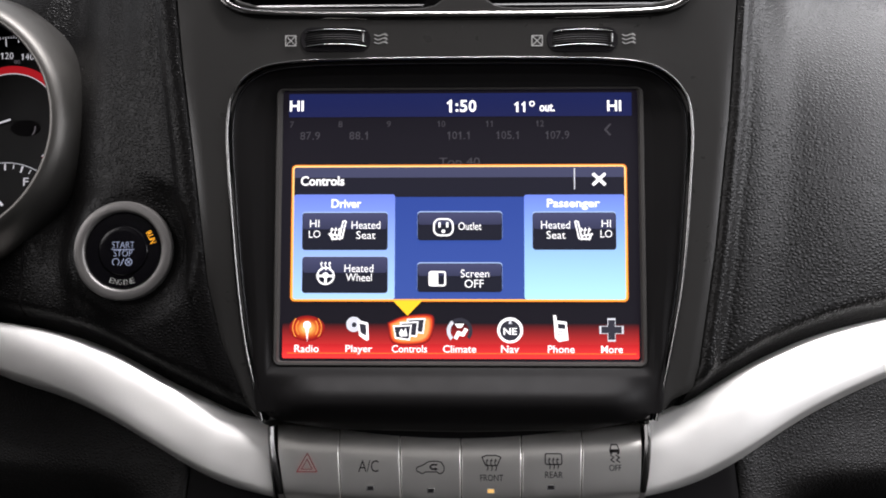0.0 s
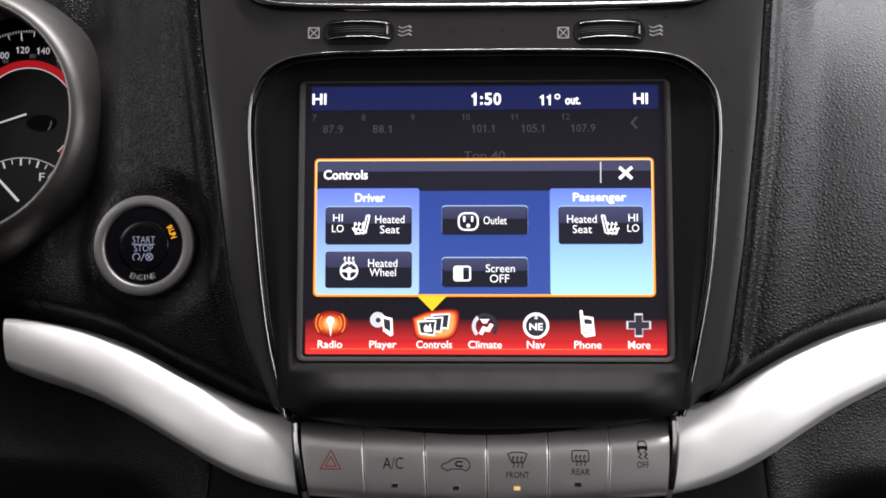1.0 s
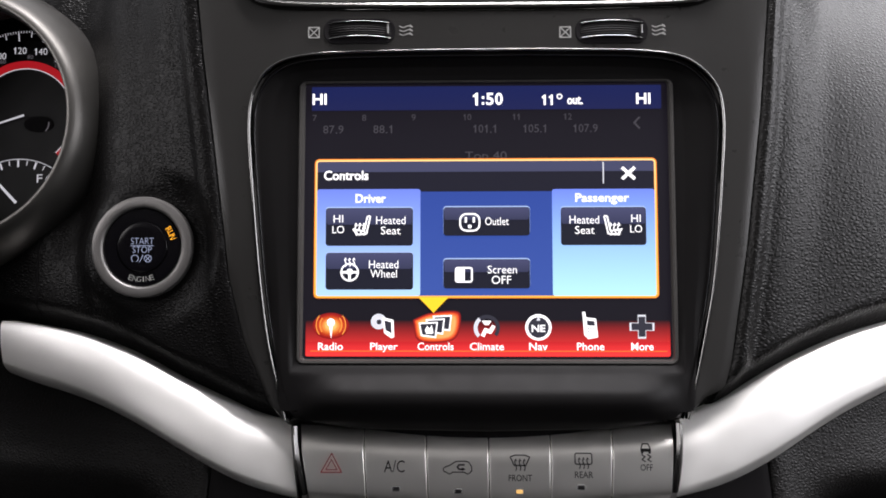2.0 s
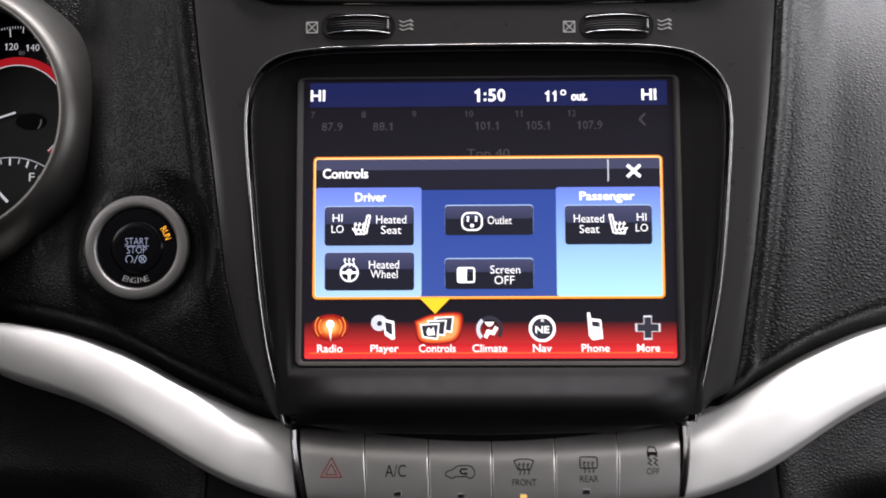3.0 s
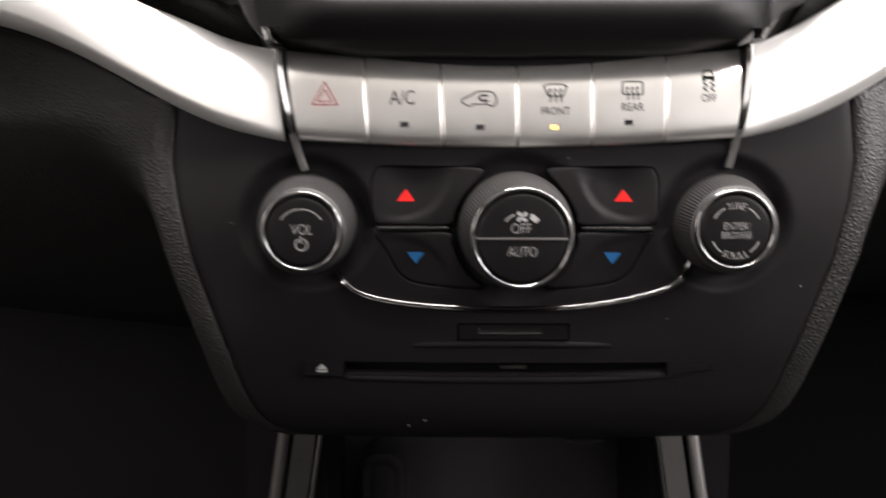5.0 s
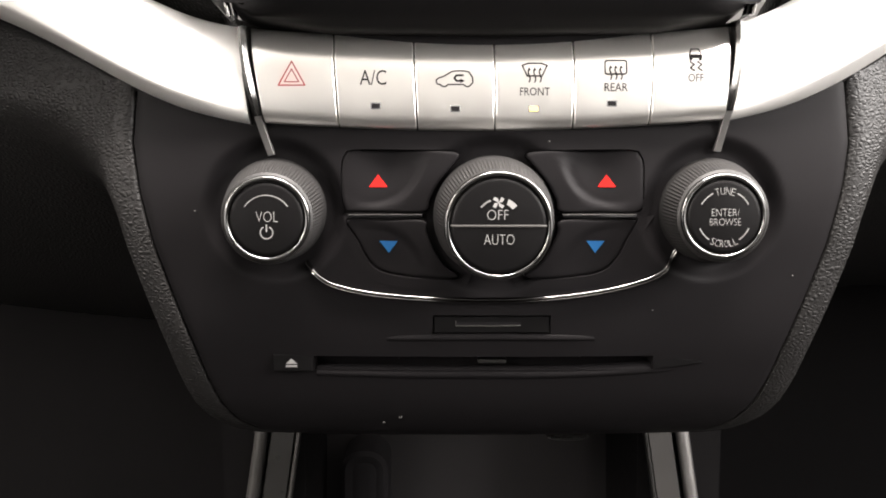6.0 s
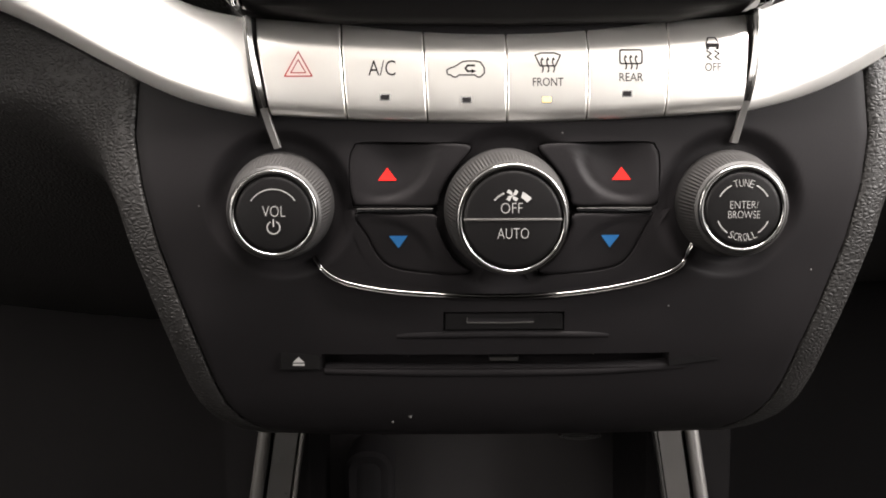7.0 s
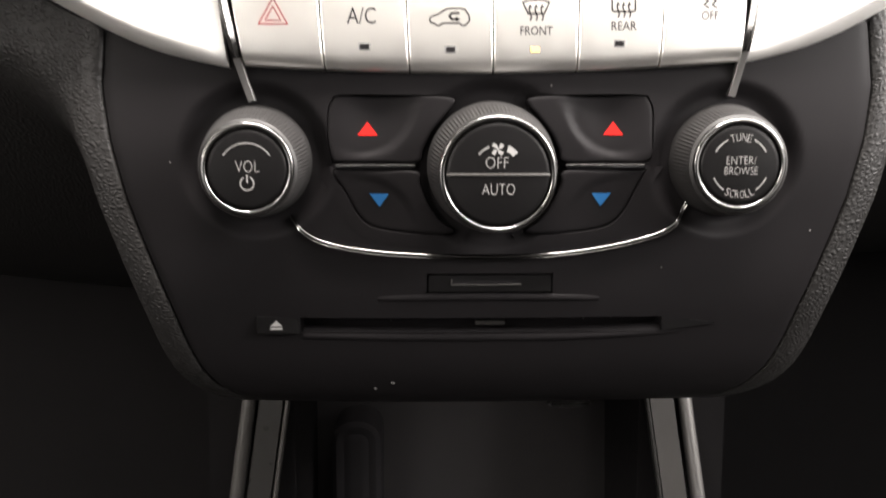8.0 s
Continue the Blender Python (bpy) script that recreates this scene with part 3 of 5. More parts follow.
# air vents above the fascia
vents = thing("air_vents", "black centre air vents in a chrome surround", "air vent", (0, 0, 125))
ring = smooth_path([(-120, -9, 170), (-120, -10.5, 128), (-116.5, -10.8, 112.5), (-108, -10.8, 105.6), (-90, -10.8, 103.0), (-45, -10.8, 101.9), (0, -10.8, 101.6),
                    (45, -10.8, 101.6), (84, -10.8, 102.4), (101, -10.8, 104.4), (110, -10.8, 111), (114, -10.5, 126), (115, -9, 170)], 6)
part("chrome_surround", sweep(ring, half_round(3.6, 1.3, foot=3)), M_DARK_CHROME, vents, "smoked chrome surround")
# Paler chrome ridge drawn where the band's upper highlight runs.
part("bright_edge", sweep([(p[0] * 1.011, p[1] - 0.7, p[2] + 1.3) for p in ring], half_round(0.7, 0.4, 4)), M_CHROME, vents, "thin ridge along the bright line")
part("vent_shroud", loft([[(x + (0 if k < 2 else math.copysign(7, -x)), -11.5 + (0, 1.0, 34)[k], z + (1.2, 1.6, 9)[k]) for x, y, z in ring] for k in range(3)], closed=False), M_PIANO, vents)
part("vent_shroud", sheet([-118, 118], [118, 180], lambda u, v: (u, 26, v)), M_VOID, vents)
lip = [(-112, 180), (-112, 116), (-108, 110.5), (-98, 107.4), (-70, 106.2), (-30, 105.8), (-18, 106.2), (-12.5, 107.4), (-9.4, 109.6), (-8.0, 113), (-7.4, 180),
       (11.4, 180), (12.0, 113), (13.4, 109.6), (16.5, 107.4), (22, 106.2), (34, 105.8), (66, 106.0), (92, 107.2), (102, 109.8), (106, 115), (107, 180),
       (116, 180), (113, 118), (106, 107.5), (92, 104.0), (60, 102.8), (0, 102.4), (-50, 102.6), (-92, 104.0), (-108, 107.5), (-116, 116), (-117, 180)]
part("vent_lip", plate(lip, [(0, 20), (0, -9.2), (0.35, -10.2), (0.9, -10.6)]), M_FASCIA, vents, "graphite frame and post round the two vent openings")
for sx in (-1, 1):
    for k in range(5):
        cx, half = (-64, 46) if sx < 0 else (61, 47)
        z = 108.6 + 11 * k
        part("vane", loft([[(cx - half, y, z + dz), (cx + half, y, z + dz)] for y, dz in ((-5, -1.0), (-5.6, 0), (-5, 1.0), (22, 5.5), (22, 3.5), (-5, -1.0))], closed=False), M_PIANO, vents)

# ---- display unit ----
screen_unit = thing("touchscreen_unit", "dark in-dash touchscreen showing a blue seat and wheel controls menu", "touchscreen", (0, 0, 0))
INNER = spokes(rounded(-90.5, -66.5, 89.0, 68.5, 3.0), n=120)
BEZEL_OUT = spokes([*[(x * 0.985, z * 0.99) for x, z in CHROME], (60, -96.8), (0, -98.2), (-60, -97.2)])
loops = []
for k in range(25):
    f = k / 24
    ring = []
    for (ox, oz), (ix, iz) in zip(BEZEL_OUT, INNER):
        down = ease(-34, -66, iz)
        # sides and top: a steep rim, then a shallow dish to the glass
        g = along(f, [(0, 0), (0.15, 0.10), (0.4, 0.40), (0.7, 0.75), (1, 1)])
        ys = along(f, [(0, y_fascia(oz, ox) + 1), (0.12, y_fascia(oz, ox) + 2.0), (0.4, -2.5), (0.7, -1.0), (1, -0.6)])
        # foot: a front face under a rolled edge, then a shelf that runs back to the glass
        zd = along(f, [(0, oz), (0.15, max(oz, -93)), (0.25, -88.5), (0.33, -85), (0.40, -82), (0.47, -79), (0.54, -75.8), (0.64, -72), (0.8, -68), (1, min(iz, -64.0))])
        yd = along(f, [(0, -0.5), (0.15, -6.4), (0.25, -9.6), (0.33, -11.0), (0.40, -11.3), (0.47, -10.1), (0.54, -7.4), (0.64, -4.2), (0.8, -1.8), (1, -0.6)])
        zs = oz + (iz - oz) * g
        yd = yd + (max(-4.0, yd) - yd) * ease(72, 92, abs(ox + (ix - ox) * g))
        ring.append((ox + (ix - ox) * g, ys + (yd - ys) * down, zs + (min(zd, max(zs, zd)) - zs) * down))
    loops.append(ring)
under = [(x, y + 2 + 14 * ease(-34, -66, iz), z - 2.0 * ease(-34, -66, iz)) for (x, y, z), (ix, iz) in zip(loops[0], INNER)]
part("surround", loft([under, *loops]), M_SHELF, screen_unit, "satin black surround with a rolled lower shelf", sharp=60)
a, b = rounded(-90.5, -67, 89.0, 68.8, 3.2), rounded(-87.6, -64.6, 86.4, 67.6, 1.6)
# The rim's pale grey carries the light caught on its inner wall.
part("screen_rim", loft([[(x, y, z) for x, z in o] for o, y in ((a, 0.5), (a, -1.2), (rounded(-89.9, -66.4, 88.4, 68.3, 2.8), -1.9), (rounded(-88.6, -65.3, 87.2, 67.8, 2.0), -1.6), (b, 0.6))]), M_RIM, screen_unit, "thin rim round the glass, greyed as a lit edge")
display = part("display", plate(rounded(-88, -65, 87, 68, 1.5), [(0, 2.5), (0, 0.3)]), NIGHT, screen_unit, "lit colour display")
chrome_path = [(x, y_fascia(z, x) - 0.3, z) for x, z in CHROME]
part("chrome_surround", sweep(chrome_path, half_round(1.4, 0.8, foot=3)), M_LINE, screen_unit, "thin polished chrome line round the surround")

lip_path = [(x * 0.978, y_fascia(z, x) + 0.9, z * 0.972 if z > 0 else z) for x, z in CHROME]
part("inner_lip", sweep(lip_path, half_round(0.7, 0.5, 5, foot=3)), M_PIANO, screen_unit, "gloss black lip inside the chrome line")

# what the display shows, laid on in thin layers
L1, L2, L3, L4, L5 = 0.14, 0.0, -0.14, -0.28, -0.42


def lit(name, bm, material):
    return part(name, bm, material, display)


lit("status_bar", flat(rounded(-84.7, 54.8, 83.6, 66.4, 0.5), L1), BAR_BLUE)
lit("caption", words("HI", -80.9, 60.4, 6.8, 5.4, L2, 0.02), WHITE)
lit("caption", numerals("1:50", 0.4, 60.0, 14.6, 6.0, L2, 0.02), WHITE)
lit("caption", numerals("11", 29.4, 59.4, 6.2, 4.9, L2, 0.02), WHITE)
lit("caption", stroke(arc(35.0, 61.0, 1.1, 0, 330, 12), 0.55, L2, closed=True), WHITE)
lit("caption", words("out.", 42.4, 59.0, 7.4, 3.9, L2, 0.025), WHITE)
lit("caption", words("HI", 75.1, 59.8, 6.8, 5.4, L2, 0.02), WHITE)
for text, x in (("7", -83.2), ("8", -59.2), ("9", -35.3), ("10", -9.5), ("11", 14.3), ("12", 38.8)):
    lit("caption", numerals(text, x, 51.2, 2.0 * len(text), 3.0, L1), GREY_LIT)
for text, x in (("87.9", -74.1), ("88.1", -49.8), ("101.1", -0.8), ("105.1", 23.2), ("107.9", 47.2)):
    lit("caption", numerals(text, x, 45.5, 9.8 if len(text) == 4 else 11.8, 3.9, L1), GREY_LIT)
lit("caption", words("Top 40", -0.5, 31.8, 20.0, 5.2, L1), GREY_LIT)
lit("back_arrow", stroke([(73.0, 50.6), (70.6, 48.0), (73.0, 45.4)], 0.9, L1), GREY_LIT)
lit("window_edge", flat(rounded(-82.8, -36.0, 80.8, 31.0, 2.2), L2), EDGE_AMBER)
lit("window_edge", flat(rounded(-82.3, -35.5, 80.3, 30.5, 1.9), L2 - 0.06), EDGE_PALE)
lit("title_bar", flat(rounded(-81.5, 23.6, 79.5, 29.7, 1.0), L3), TITLE_TOP)
lit("title_bar", flat([(-81.5, 15.0), (79.5, 15.0), (79.5, 24.6), (-81.5, 24.6)], L3 - 0.05), TITLE_LOW)
lit("caption", words("Controls", -67.6, 23.0, 21.4, 4.7, L4, 0.022), WHITE)
lit("divider", flat([(55.1, 18.6), (55.6, 18.6), (55.7, 29.0), (55.1, 29.0)], L4), WHITE_SOFT)
lit("close_cross", merged(stroke([(64.6, 21.0), (70.0, 26.0)], 1.5, L4), stroke([(64.6, 26.0), (70.0, 21.0)], 1.5, L4 - 0.05)), WHITE)
lit("middle_field", flat([(-34, -34.8), (34, -34.8), (34, 16.4), (-34, 16.4)], L3), MID_BLUE)
lit("driver_field", flat(rounded(-81.5, -34.9, -31.9, 16.3, 1.2), L4), SIDE_BLUE)
lit("passenger_field", flat(rounded(30.9, -34.9, 79.5, 16.0, 1.2), L4), SIDE_CYAN)
lit("caption", words("Driver", -55.7, 11.8, 14.6, 4.3, L5, 0.022), WHITE)
lit("caption", words("Passenger", 54.7, 11.2, 25.6, 5.4, L5, 0.022), WHITE)
lit("pointer", flat([(-32.6, -35.6), (-18.6, -35.6), (-25.6, -42.8)], L3), YELLOW)


def key_on_screen(x0, z0, x1, z1):
    lit("key", flat(rounded(x0 - 0.1, z0 + 0.2, x1 + 0.1, z1 + 0.55, 1.6), L5), KEY_EDGE)
    lit("key", flat(rounded(x0, z0, x1, z1, 1.5), L5 - 0.12), KEY_LOW)
    lit("key", flat(rounded(x0 + 0.3, z0 + (z1 - z0) * 0.56, x1 - 0.3, z1 - 0.2, 1.2), L5 - 0.24), KEY_TOP)


KEYS_LIT = ((-77.2, -11.0, -35.4, 7.2), (-77.0, -31.9, -35.3, -14.3), (-20.9, -6.3, 20.2, 7.4), (-20.9, -31.4, 20.1, -17.5), (34.9, -10.9, 75.2, 7.2))
for k in KEYS_LIT:
    key_on_screen(*k)
T = L5 - 0.4
for text, x, z, w, h in (("HI", -71.1, 2.0, 4.6, 3.6), ("LO", -71.1, -3.2, 5.6, 3.6), ("Heated", -46.0, 1.2, 14.0, 3.8), ("Seat", -46.0, -3.7, 9.4, 3.8),
                         ("Heated", -49.3, -19.9, 14.0, 3.8), ("Wheel", -49.3, -24.3, 12.6, 3.8), ("Outlet", 4.6, 0.6, 11.2, 3.8),
                         ("Screen", 7.0, -22.4, 13.8, 3.8), ("OFF", 6.6, -27.3, 9.2, 3.9), ("Heated", 46.0, 1.2, 14.0, 3.8), ("Seat", 46.2, -3.7, 9.2, 3.8),
                         ("HI", 70.4, 1.8, 4.4, 3.6), ("LO", 70.4, -3.2, 5.6, 3.6)):
    lit("caption", words(text, x, z, w, h, T, -0.002), WHITE)


def seat_mark(cx, cz, m):
    bm = stroke([(cx + m * 3.6, cz + 4.6), (cx + m * 2.4, cz + 4.4), (cx + m * 0.9, cz - 2.6), (cx - m * 4.0, cz - 1.8)], 0.7, T)
    stroke([(cx + m * 3.8, cz + 4.4), (cx + m * 2.0, cz - 3.8), (cx - m * 2.6, cz - 4.2), (cx - m * 4.4, cz - 1.6)], 0.7, T - 0.04, bm=bm)
    for k in range(3):
        x = cx - m * (3.0 - 1.9 * k)
        stroke([(x + 0.5 * math.sin(u * 1.4), cz - 4.6 + u) for u in steps_between(0, 4.8, 8)], 0.5, T - 0.08, bm=bm)
        flat([(x - 0.9, cz), (x + 0.9, cz), (x, cz + 1.5)], T - 0.12, bm=bm)
    return bm


lit("icon", seat_mark(-59.6, -1.4, 1), WHITE)
lit("icon", seat_mark(59.2, -1.6, -1), WHITE)
bm = stroke(arc(-65.5, -23.6, 4.0, 0, 345, 28), 0.75, T, closed=True)
for a in (0, 180, 270):
    stroke([(-65.5, -23.6), (-65.5 + 3.8 * math.cos(radians(a)), -23.6 + 3.8 * math.sin(radians(a)))], 1.1, T - 0.04, bm=bm)
flat(disc(-65.5, -23.4, 1.5, 16), T - 0.08, bm=bm)
for k in (-1, 0, 1):
    stroke([(-65.5 + 2 * k + 0.4 * math.sin(u * 1.5), -20.8 + u) for u in steps_between(0, 3.0, 6)], 0.45, T - 0.12, bm=bm)
    flat([(-66.2 + 2 * k, -17.8), (-64.8 + 2 * k, -17.8), (-65.5 + 2 * k, -16.6)], T - 0.16, bm=bm)
lit("icon", bm, WHITE)
bm = stroke(rounded(-12.9, -3.9, -3.7, 4.1, 3.0), 0.8, T, closed=True)
for x, w in ((-10.2, 1.0), (-6.4, 1.0)):
    flat([(x - w / 2, 0.0), (x + w / 2, 0.0), (x + w / 2, 2.6), (x - w / 2, 2.6)], T - 0.04, bm=bm)
flat(disc(-8.3, -1.9, 0.9, 14), T - 0.04, bm=bm)
lit("icon", bm, WHITE)
bm = stroke(rounded(-15.0, -28.2, -7.4, -21.6, 1.0), 0.8, T, closed=True)
flat([(-14.8, -27.9), (-10.8, -27.9), (-10.8, -21.9), (-14.8, -21.9)], T - 0.04, bm=bm)
lit("icon", bm, WHITE)

lit("menu_bar", flat(rounded(-86.3, -63.4, 85.6, -46.5, 1.0), L1), RED_BAR)
lit("menu_bar", flat([(-86.0, -63.0), (85.3, -63.0), (85.3, -56.5), (-86.0, -56.5)], L1 - 0.05), glow("menu_red_foot", (0.55, 0.012, 0.014), 1.0, (0.95, 0.045, 0.04)))
lit("menu_line", flat([(-84, -61.1), (84, -61.1), (84, -60.7), (-84, -60.7)], L2), RED_LINE)
for text, x, w in (("Radio", -74.4, 11.8), ("Player", -49.0, 13.0), ("Controls", -24.6, 17.0), ("Climate", -0.4, 16.0), ("Nav", 23.8, 8.6), ("Phone", 48.3, 12.8), ("More", 72.5, 10.4)):
    lit("caption", words(text, x, -58.7 - (0.5 if "y" in text else 0), w, 4.4 if "y" in text else 3.6, L3, 0.01), WHITE)

# menu icons
for k in range(9):
    f = k / 8
    hue = (0.26 + 0.74 * f, 0.006 + 0.55 * f ** 2.5, 0.004 + 0.16 * f ** 4)
    lit("icon_glow", flat(disc(-74.3, -49.0, 8.8 - 6.2 * f, 28, 6.2 - 4.2 * f), L1 - 0.05 - 0.02 * k), glow("radio_glow", hue))
bm = None
for r in (3.2, 5.2, 7.0):
    for a in (0, 180):
        bm = stroke(arc(-74.3, -48.6, r, a - 38, a + 38, 10), 0.45, L3, bm=bm)
lit("icon", bm, ORANGE_GLOW)
lit("icon", merged(flat(disc(-74.3, -47.4, 1.9, 16), L4), flat([(-75.3, -48.2), (-73.3, -48.2), (-74.1, -55.2)], L4 - 0.05)), WHITE)
lit("icon", flat(disc(-51.6, -47.0, 3.7, 24), L3), WHITE_SOFT)
lit("icon", flat(disc(-51.4, -47.2, 1.2, 14), L4), STEEL_LIT)
lit("icon", flat([(-49.6, -45.0), (-44.6, -46.2), (-44.2, -54.2), (-45.4, -54.9), (-49.0, -52.4)], L4), WHITE)
lit("icon", flat([(-48.9, -46.4), (-45.6, -47.2), (-45.4, -52.6), (-48.3, -51.0)], L5), STEEL_LIT)
halo_core = smooth_path([(-33.6, -47.0), (-27, -44.6), (-17, -43.8), (-14.6, -46.0), (-16.0, -52.6), (-21.0, -55.0), (-31.4, -54.4), (-33.6, -47.0)], 5)[:-1]
for k in range(10):
    f = 1 - k / 9
    halo = [(-24.6 + (x + 24.6) * (0.94 + 0.26 * f), -49.6 + (z + 49.6) * (0.92 + 0.40 * f)) for x, z in halo_core]
    hot = 1 - f
    lit("icon_glow", flat(halo, L1 - 0.07 - 0.012 * k), glow("menu_glow", (0.16 + 0.84 * min(1, hot * 1.5), 0.005 + 0.42 * hot ** 2.2, 0.005 + 0.12 * hot ** 3), 1.0))
for k in (2, 1, 0):
    x, z = -27.4 + 3.3 * k, -50.4 + 1.6 * k
    y = L3 - 0.3 * (2 - k) * 0.5
    lit("icon", flat([(x - 5.2, z + 2.9), (x + 3.9, z + 3.3), (x + 3.0, z - 4.3), (x - 4.1, z - 3.4)], y), WHITE)
    lit("icon", flat([(x - 4.5, z + 2.2), (x + 3.2, z + 2.6), (x + 2.4, z - 3.5), (x - 3.5, z - 2.7)], y - 0.06), STEEL_LIT)
lit("icon", flat([(-29.6, -51.0), (-28.6, -49.0), (-27.4, -50.4), (-26.4, -48.6), (-25.6, -52.6), (-29.0, -52.8)], L5 - 0.2), WHITE)
lit("icon", band(-0.4, -50.0, 4.4, 6.2, -40, 220, L3), STEEL_LIT)
lit("icon", band(-0.4, -50.0, 4.4, 6.2, 128, 226, L4), WHITE_SOFT)
lit("icon", merged(flat([(-2.8, -46.6), (1.8, -46.6), (0.4, -48.6), (-1.4, -48.6)], L4), stroke([(-2.2, -53.4), (-1.0, -51.0), (1.2, -51.8), (2.6, -49.4)], 1.8, L4 - 0.05)), WHITE)
lit("icon", flat(disc(23.9, -49.7, 6.2, 28), L2), WHITE)
lit("icon", flat(disc(23.9, -49.8, 4.9, 28), L3), STEEL_LIT)
lit("icon", flat([(23.0, -46.6), (24.8, -46.6), (23.9, -43.8)], L4), WHITE_SOFT)
lit("icon", words("NE", 23.9, -50.2, 6.4, 3.3, L5, 0.02), WHITE)
lit("icon", flat([(44.6, -42.4), (45.9, -42.4), (46.3, -45.0), (51.0, -45.6), (51.8, -54.4), (47.2, -55.2), (45.3, -53.2)], L3), WHITE)
lit("icon", flat([(46.6, -46.4), (50.2, -46.8), (50.4, -49.0), (46.8, -48.8)], L4), STEEL_LIT)
bm = None
for i in range(3):
    for j in range(3):
        x, z = 47.3 + 1.2 * i, -50.4 - 1.2 * j
        bm = flat([(x - 0.35, z - 0.3), (x + 0.35, z - 0.3), (x + 0.35, z + 0.3), (x - 0.35, z + 0.3)], L4, bm=bm)
lit("icon", bm, STEEL_LIT)
cross = [(-1.9, -5.6), (1.9, -5.6), (1.9, -1.9), (5.8, -1.9), (5.8, 1.9), (1.9, 1.9), (1.9, 5.6), (-1.9, 5.6), (-1.9, 1.9), (-5.8, 1.9), (-5.8, -1.9), (-1.9, -1.9)]
lit("icon", flat([(72.4 + x, -49.4 + z) for x, z in cross], L3), WHITE_SOFT)
lit("icon", flat([(72.4 + x * 0.84, -49.4 + z * 0.84) for x, z in cross], L4), STEEL_LIT)

# ---- silver trim wings ----
KEY_PROFILE = [(0.0, 12), (0.0, 6.3), (0.012, 5.9), (0.05, 5.0), (0.12, 3.4), (0.20, 1.5), (0.245, 0.5), (0.28, -0.1), (0.32, -0.55), (0.40, -0.95), (0.5, -1.3), (0.62, -1.55), (0.74, -1.6),
               (0.84, -1.5), (0.89, -1.2), (0.94, -0.5), (0.975, 0.4), (1.0, 2.0), (1.0, 12)]


def trim_wing(side, x_end, label):
    wing = thing("dash_trim", label, "trim strip", (side * 150, 0, -85), "silver trim wings")
    profile = [(0.0, 16), (0.0, 2.0), (0.010, 1.1), (0.035, 0.3), (0.09, -1.0), (0.15, -2.1), (0.22, -3.1), (0.31, -4.1), (0.40, -4.8), (0.49, -5.2), (0.58, -5.3), (0.66, -5.1), (0.735, -4.6),
               (0.77, -4.4), (0.80, -3.7), (0.85, -2.2), (0.91, 0.2), (0.96, 2.4), (0.99, 3.8), (1.0, 5.2), (1.0, 14)]
    loops = []
    for k in range(61):
        s = 0.7 + (x_end - 0.7) * k / 60
        loop = []
        knee = 1 - 0.265 * (0.6 + 0.3 * k / 60)
        # the strip carries on the keys' section, then swells and flattens again towards its outer end
        own, flatter = ease(-0.05, 0.34, k / 60), 1 - 0.45 * ease(0.45, 1.0, k / 60)
        for v, dy in profile:
            dy = (dy * flatter if dy < 0 else dy) * own + (along(v, KEY_PROFILE[1:-1]) if dy < 10 else dy) * (1 - own)
            v = v * knee / 0.735 if v <= 0.735 else 1 - (1 - v) * (1 - knee) / 0.265
            inner = 94.2 - 4.6 * v - (0 if side < 0 else 2.6)
            a = inner + (x_end + 2.2 - 5.5 * v - inner) * k / 60
            zt, zf = along(a, TRIM_TOP[side]), along(a, TRIM_FOOT[side])
            loop.append((side * a, y_trim(a) + dy, zt + (zf - zt) * v))
        loops.append(loop)
    part("strip", loft(loops, cap_first=True, cap_last=True), M_SILVER, wing, sharp=50)
    return wing


trim_wing(-1, 249, "curved satin silver trim strip beside the starter button")
trim_wing(1, 284, "curved satin silver trim strip under the passenger pad")
# A black strip draws the shadow line along each trim wing's foot.
for m, x_end in ((-1, 249), (1, 284)):
    gap = thing("trim_gap_strip", "thin black strip drawn as the shadow gap under the silver trim", "gasket", (m * 150, 8, -95), "trim gaskets")
    path = [(m * x, y_trim(x) + 6.0, along(x, TRIM_FOOT[m]) - 0.4) for x in steps_between(90, x_end, 50)]
    part("strip", sweep(path, half_round(1.1, 0.6, foot=4)), M_LOWER, gap)

# ---- chrome fins between the trim wings and the keys ----
for side, pts, label in ((-1, [(-91.2, -0.6, -96), (-90.4, -2.2, -104), (-88.9, -2.6, -114), (-86.9, -1.2, -124), (-85.2, 2.6, -132), (-82.6, 6.4, -142)], "chrome fin running down to the volume knob"),
                         (1, [(88.7, -0.6, -94), (88.5, -2.2, -102), (87.8, -2.6, -112), (86.7, -1.2, -122), (85.7, 2.6, -130), (84.2, 6.4, -140.5)], "chrome fin running down to the tuning knob")):
    fin = thing("chrome_fin", label, "trim strip", pts[2], "chrome fins")
    path = [tuple(p) for p in smooth_path(pts, 8)]
    upper, lower_run = path[:29], path[28:]
    # a ridged blade: a broad facet towards the wing, a narrow bright one towards the keys
    part("blade", sweep(upper, [(-1.6 * side, -8), (-1.6 * side, -0.5), (-1.4 * side, -0.2), (-0.2 * side, 0.6), (0.1 * side, 0.65), (0.4 * side, 0.5), (1.5 * side, -0.6), (1.6 * side, -8)]), M_FIN, fin, sharp=12)
    part("bright_edge", sweep([(p[0] - side * 0.1, p[1] - 0.6, p[2]) for p in upper[4:]], half_round(0.45, 0.4, 4, foot=2)), M_LINE, fin, "thin ridge along the bright line")
    part("tail", sweep(lower_run, [(-1.25, -7), (-1.25, 0.1), (-1.0, 0.3), (1.0, 0.3), (1.25, 0.1), (1.25, -7)]), M_TAIL, fin, "narrow satin tail of the fin", sharp=20)



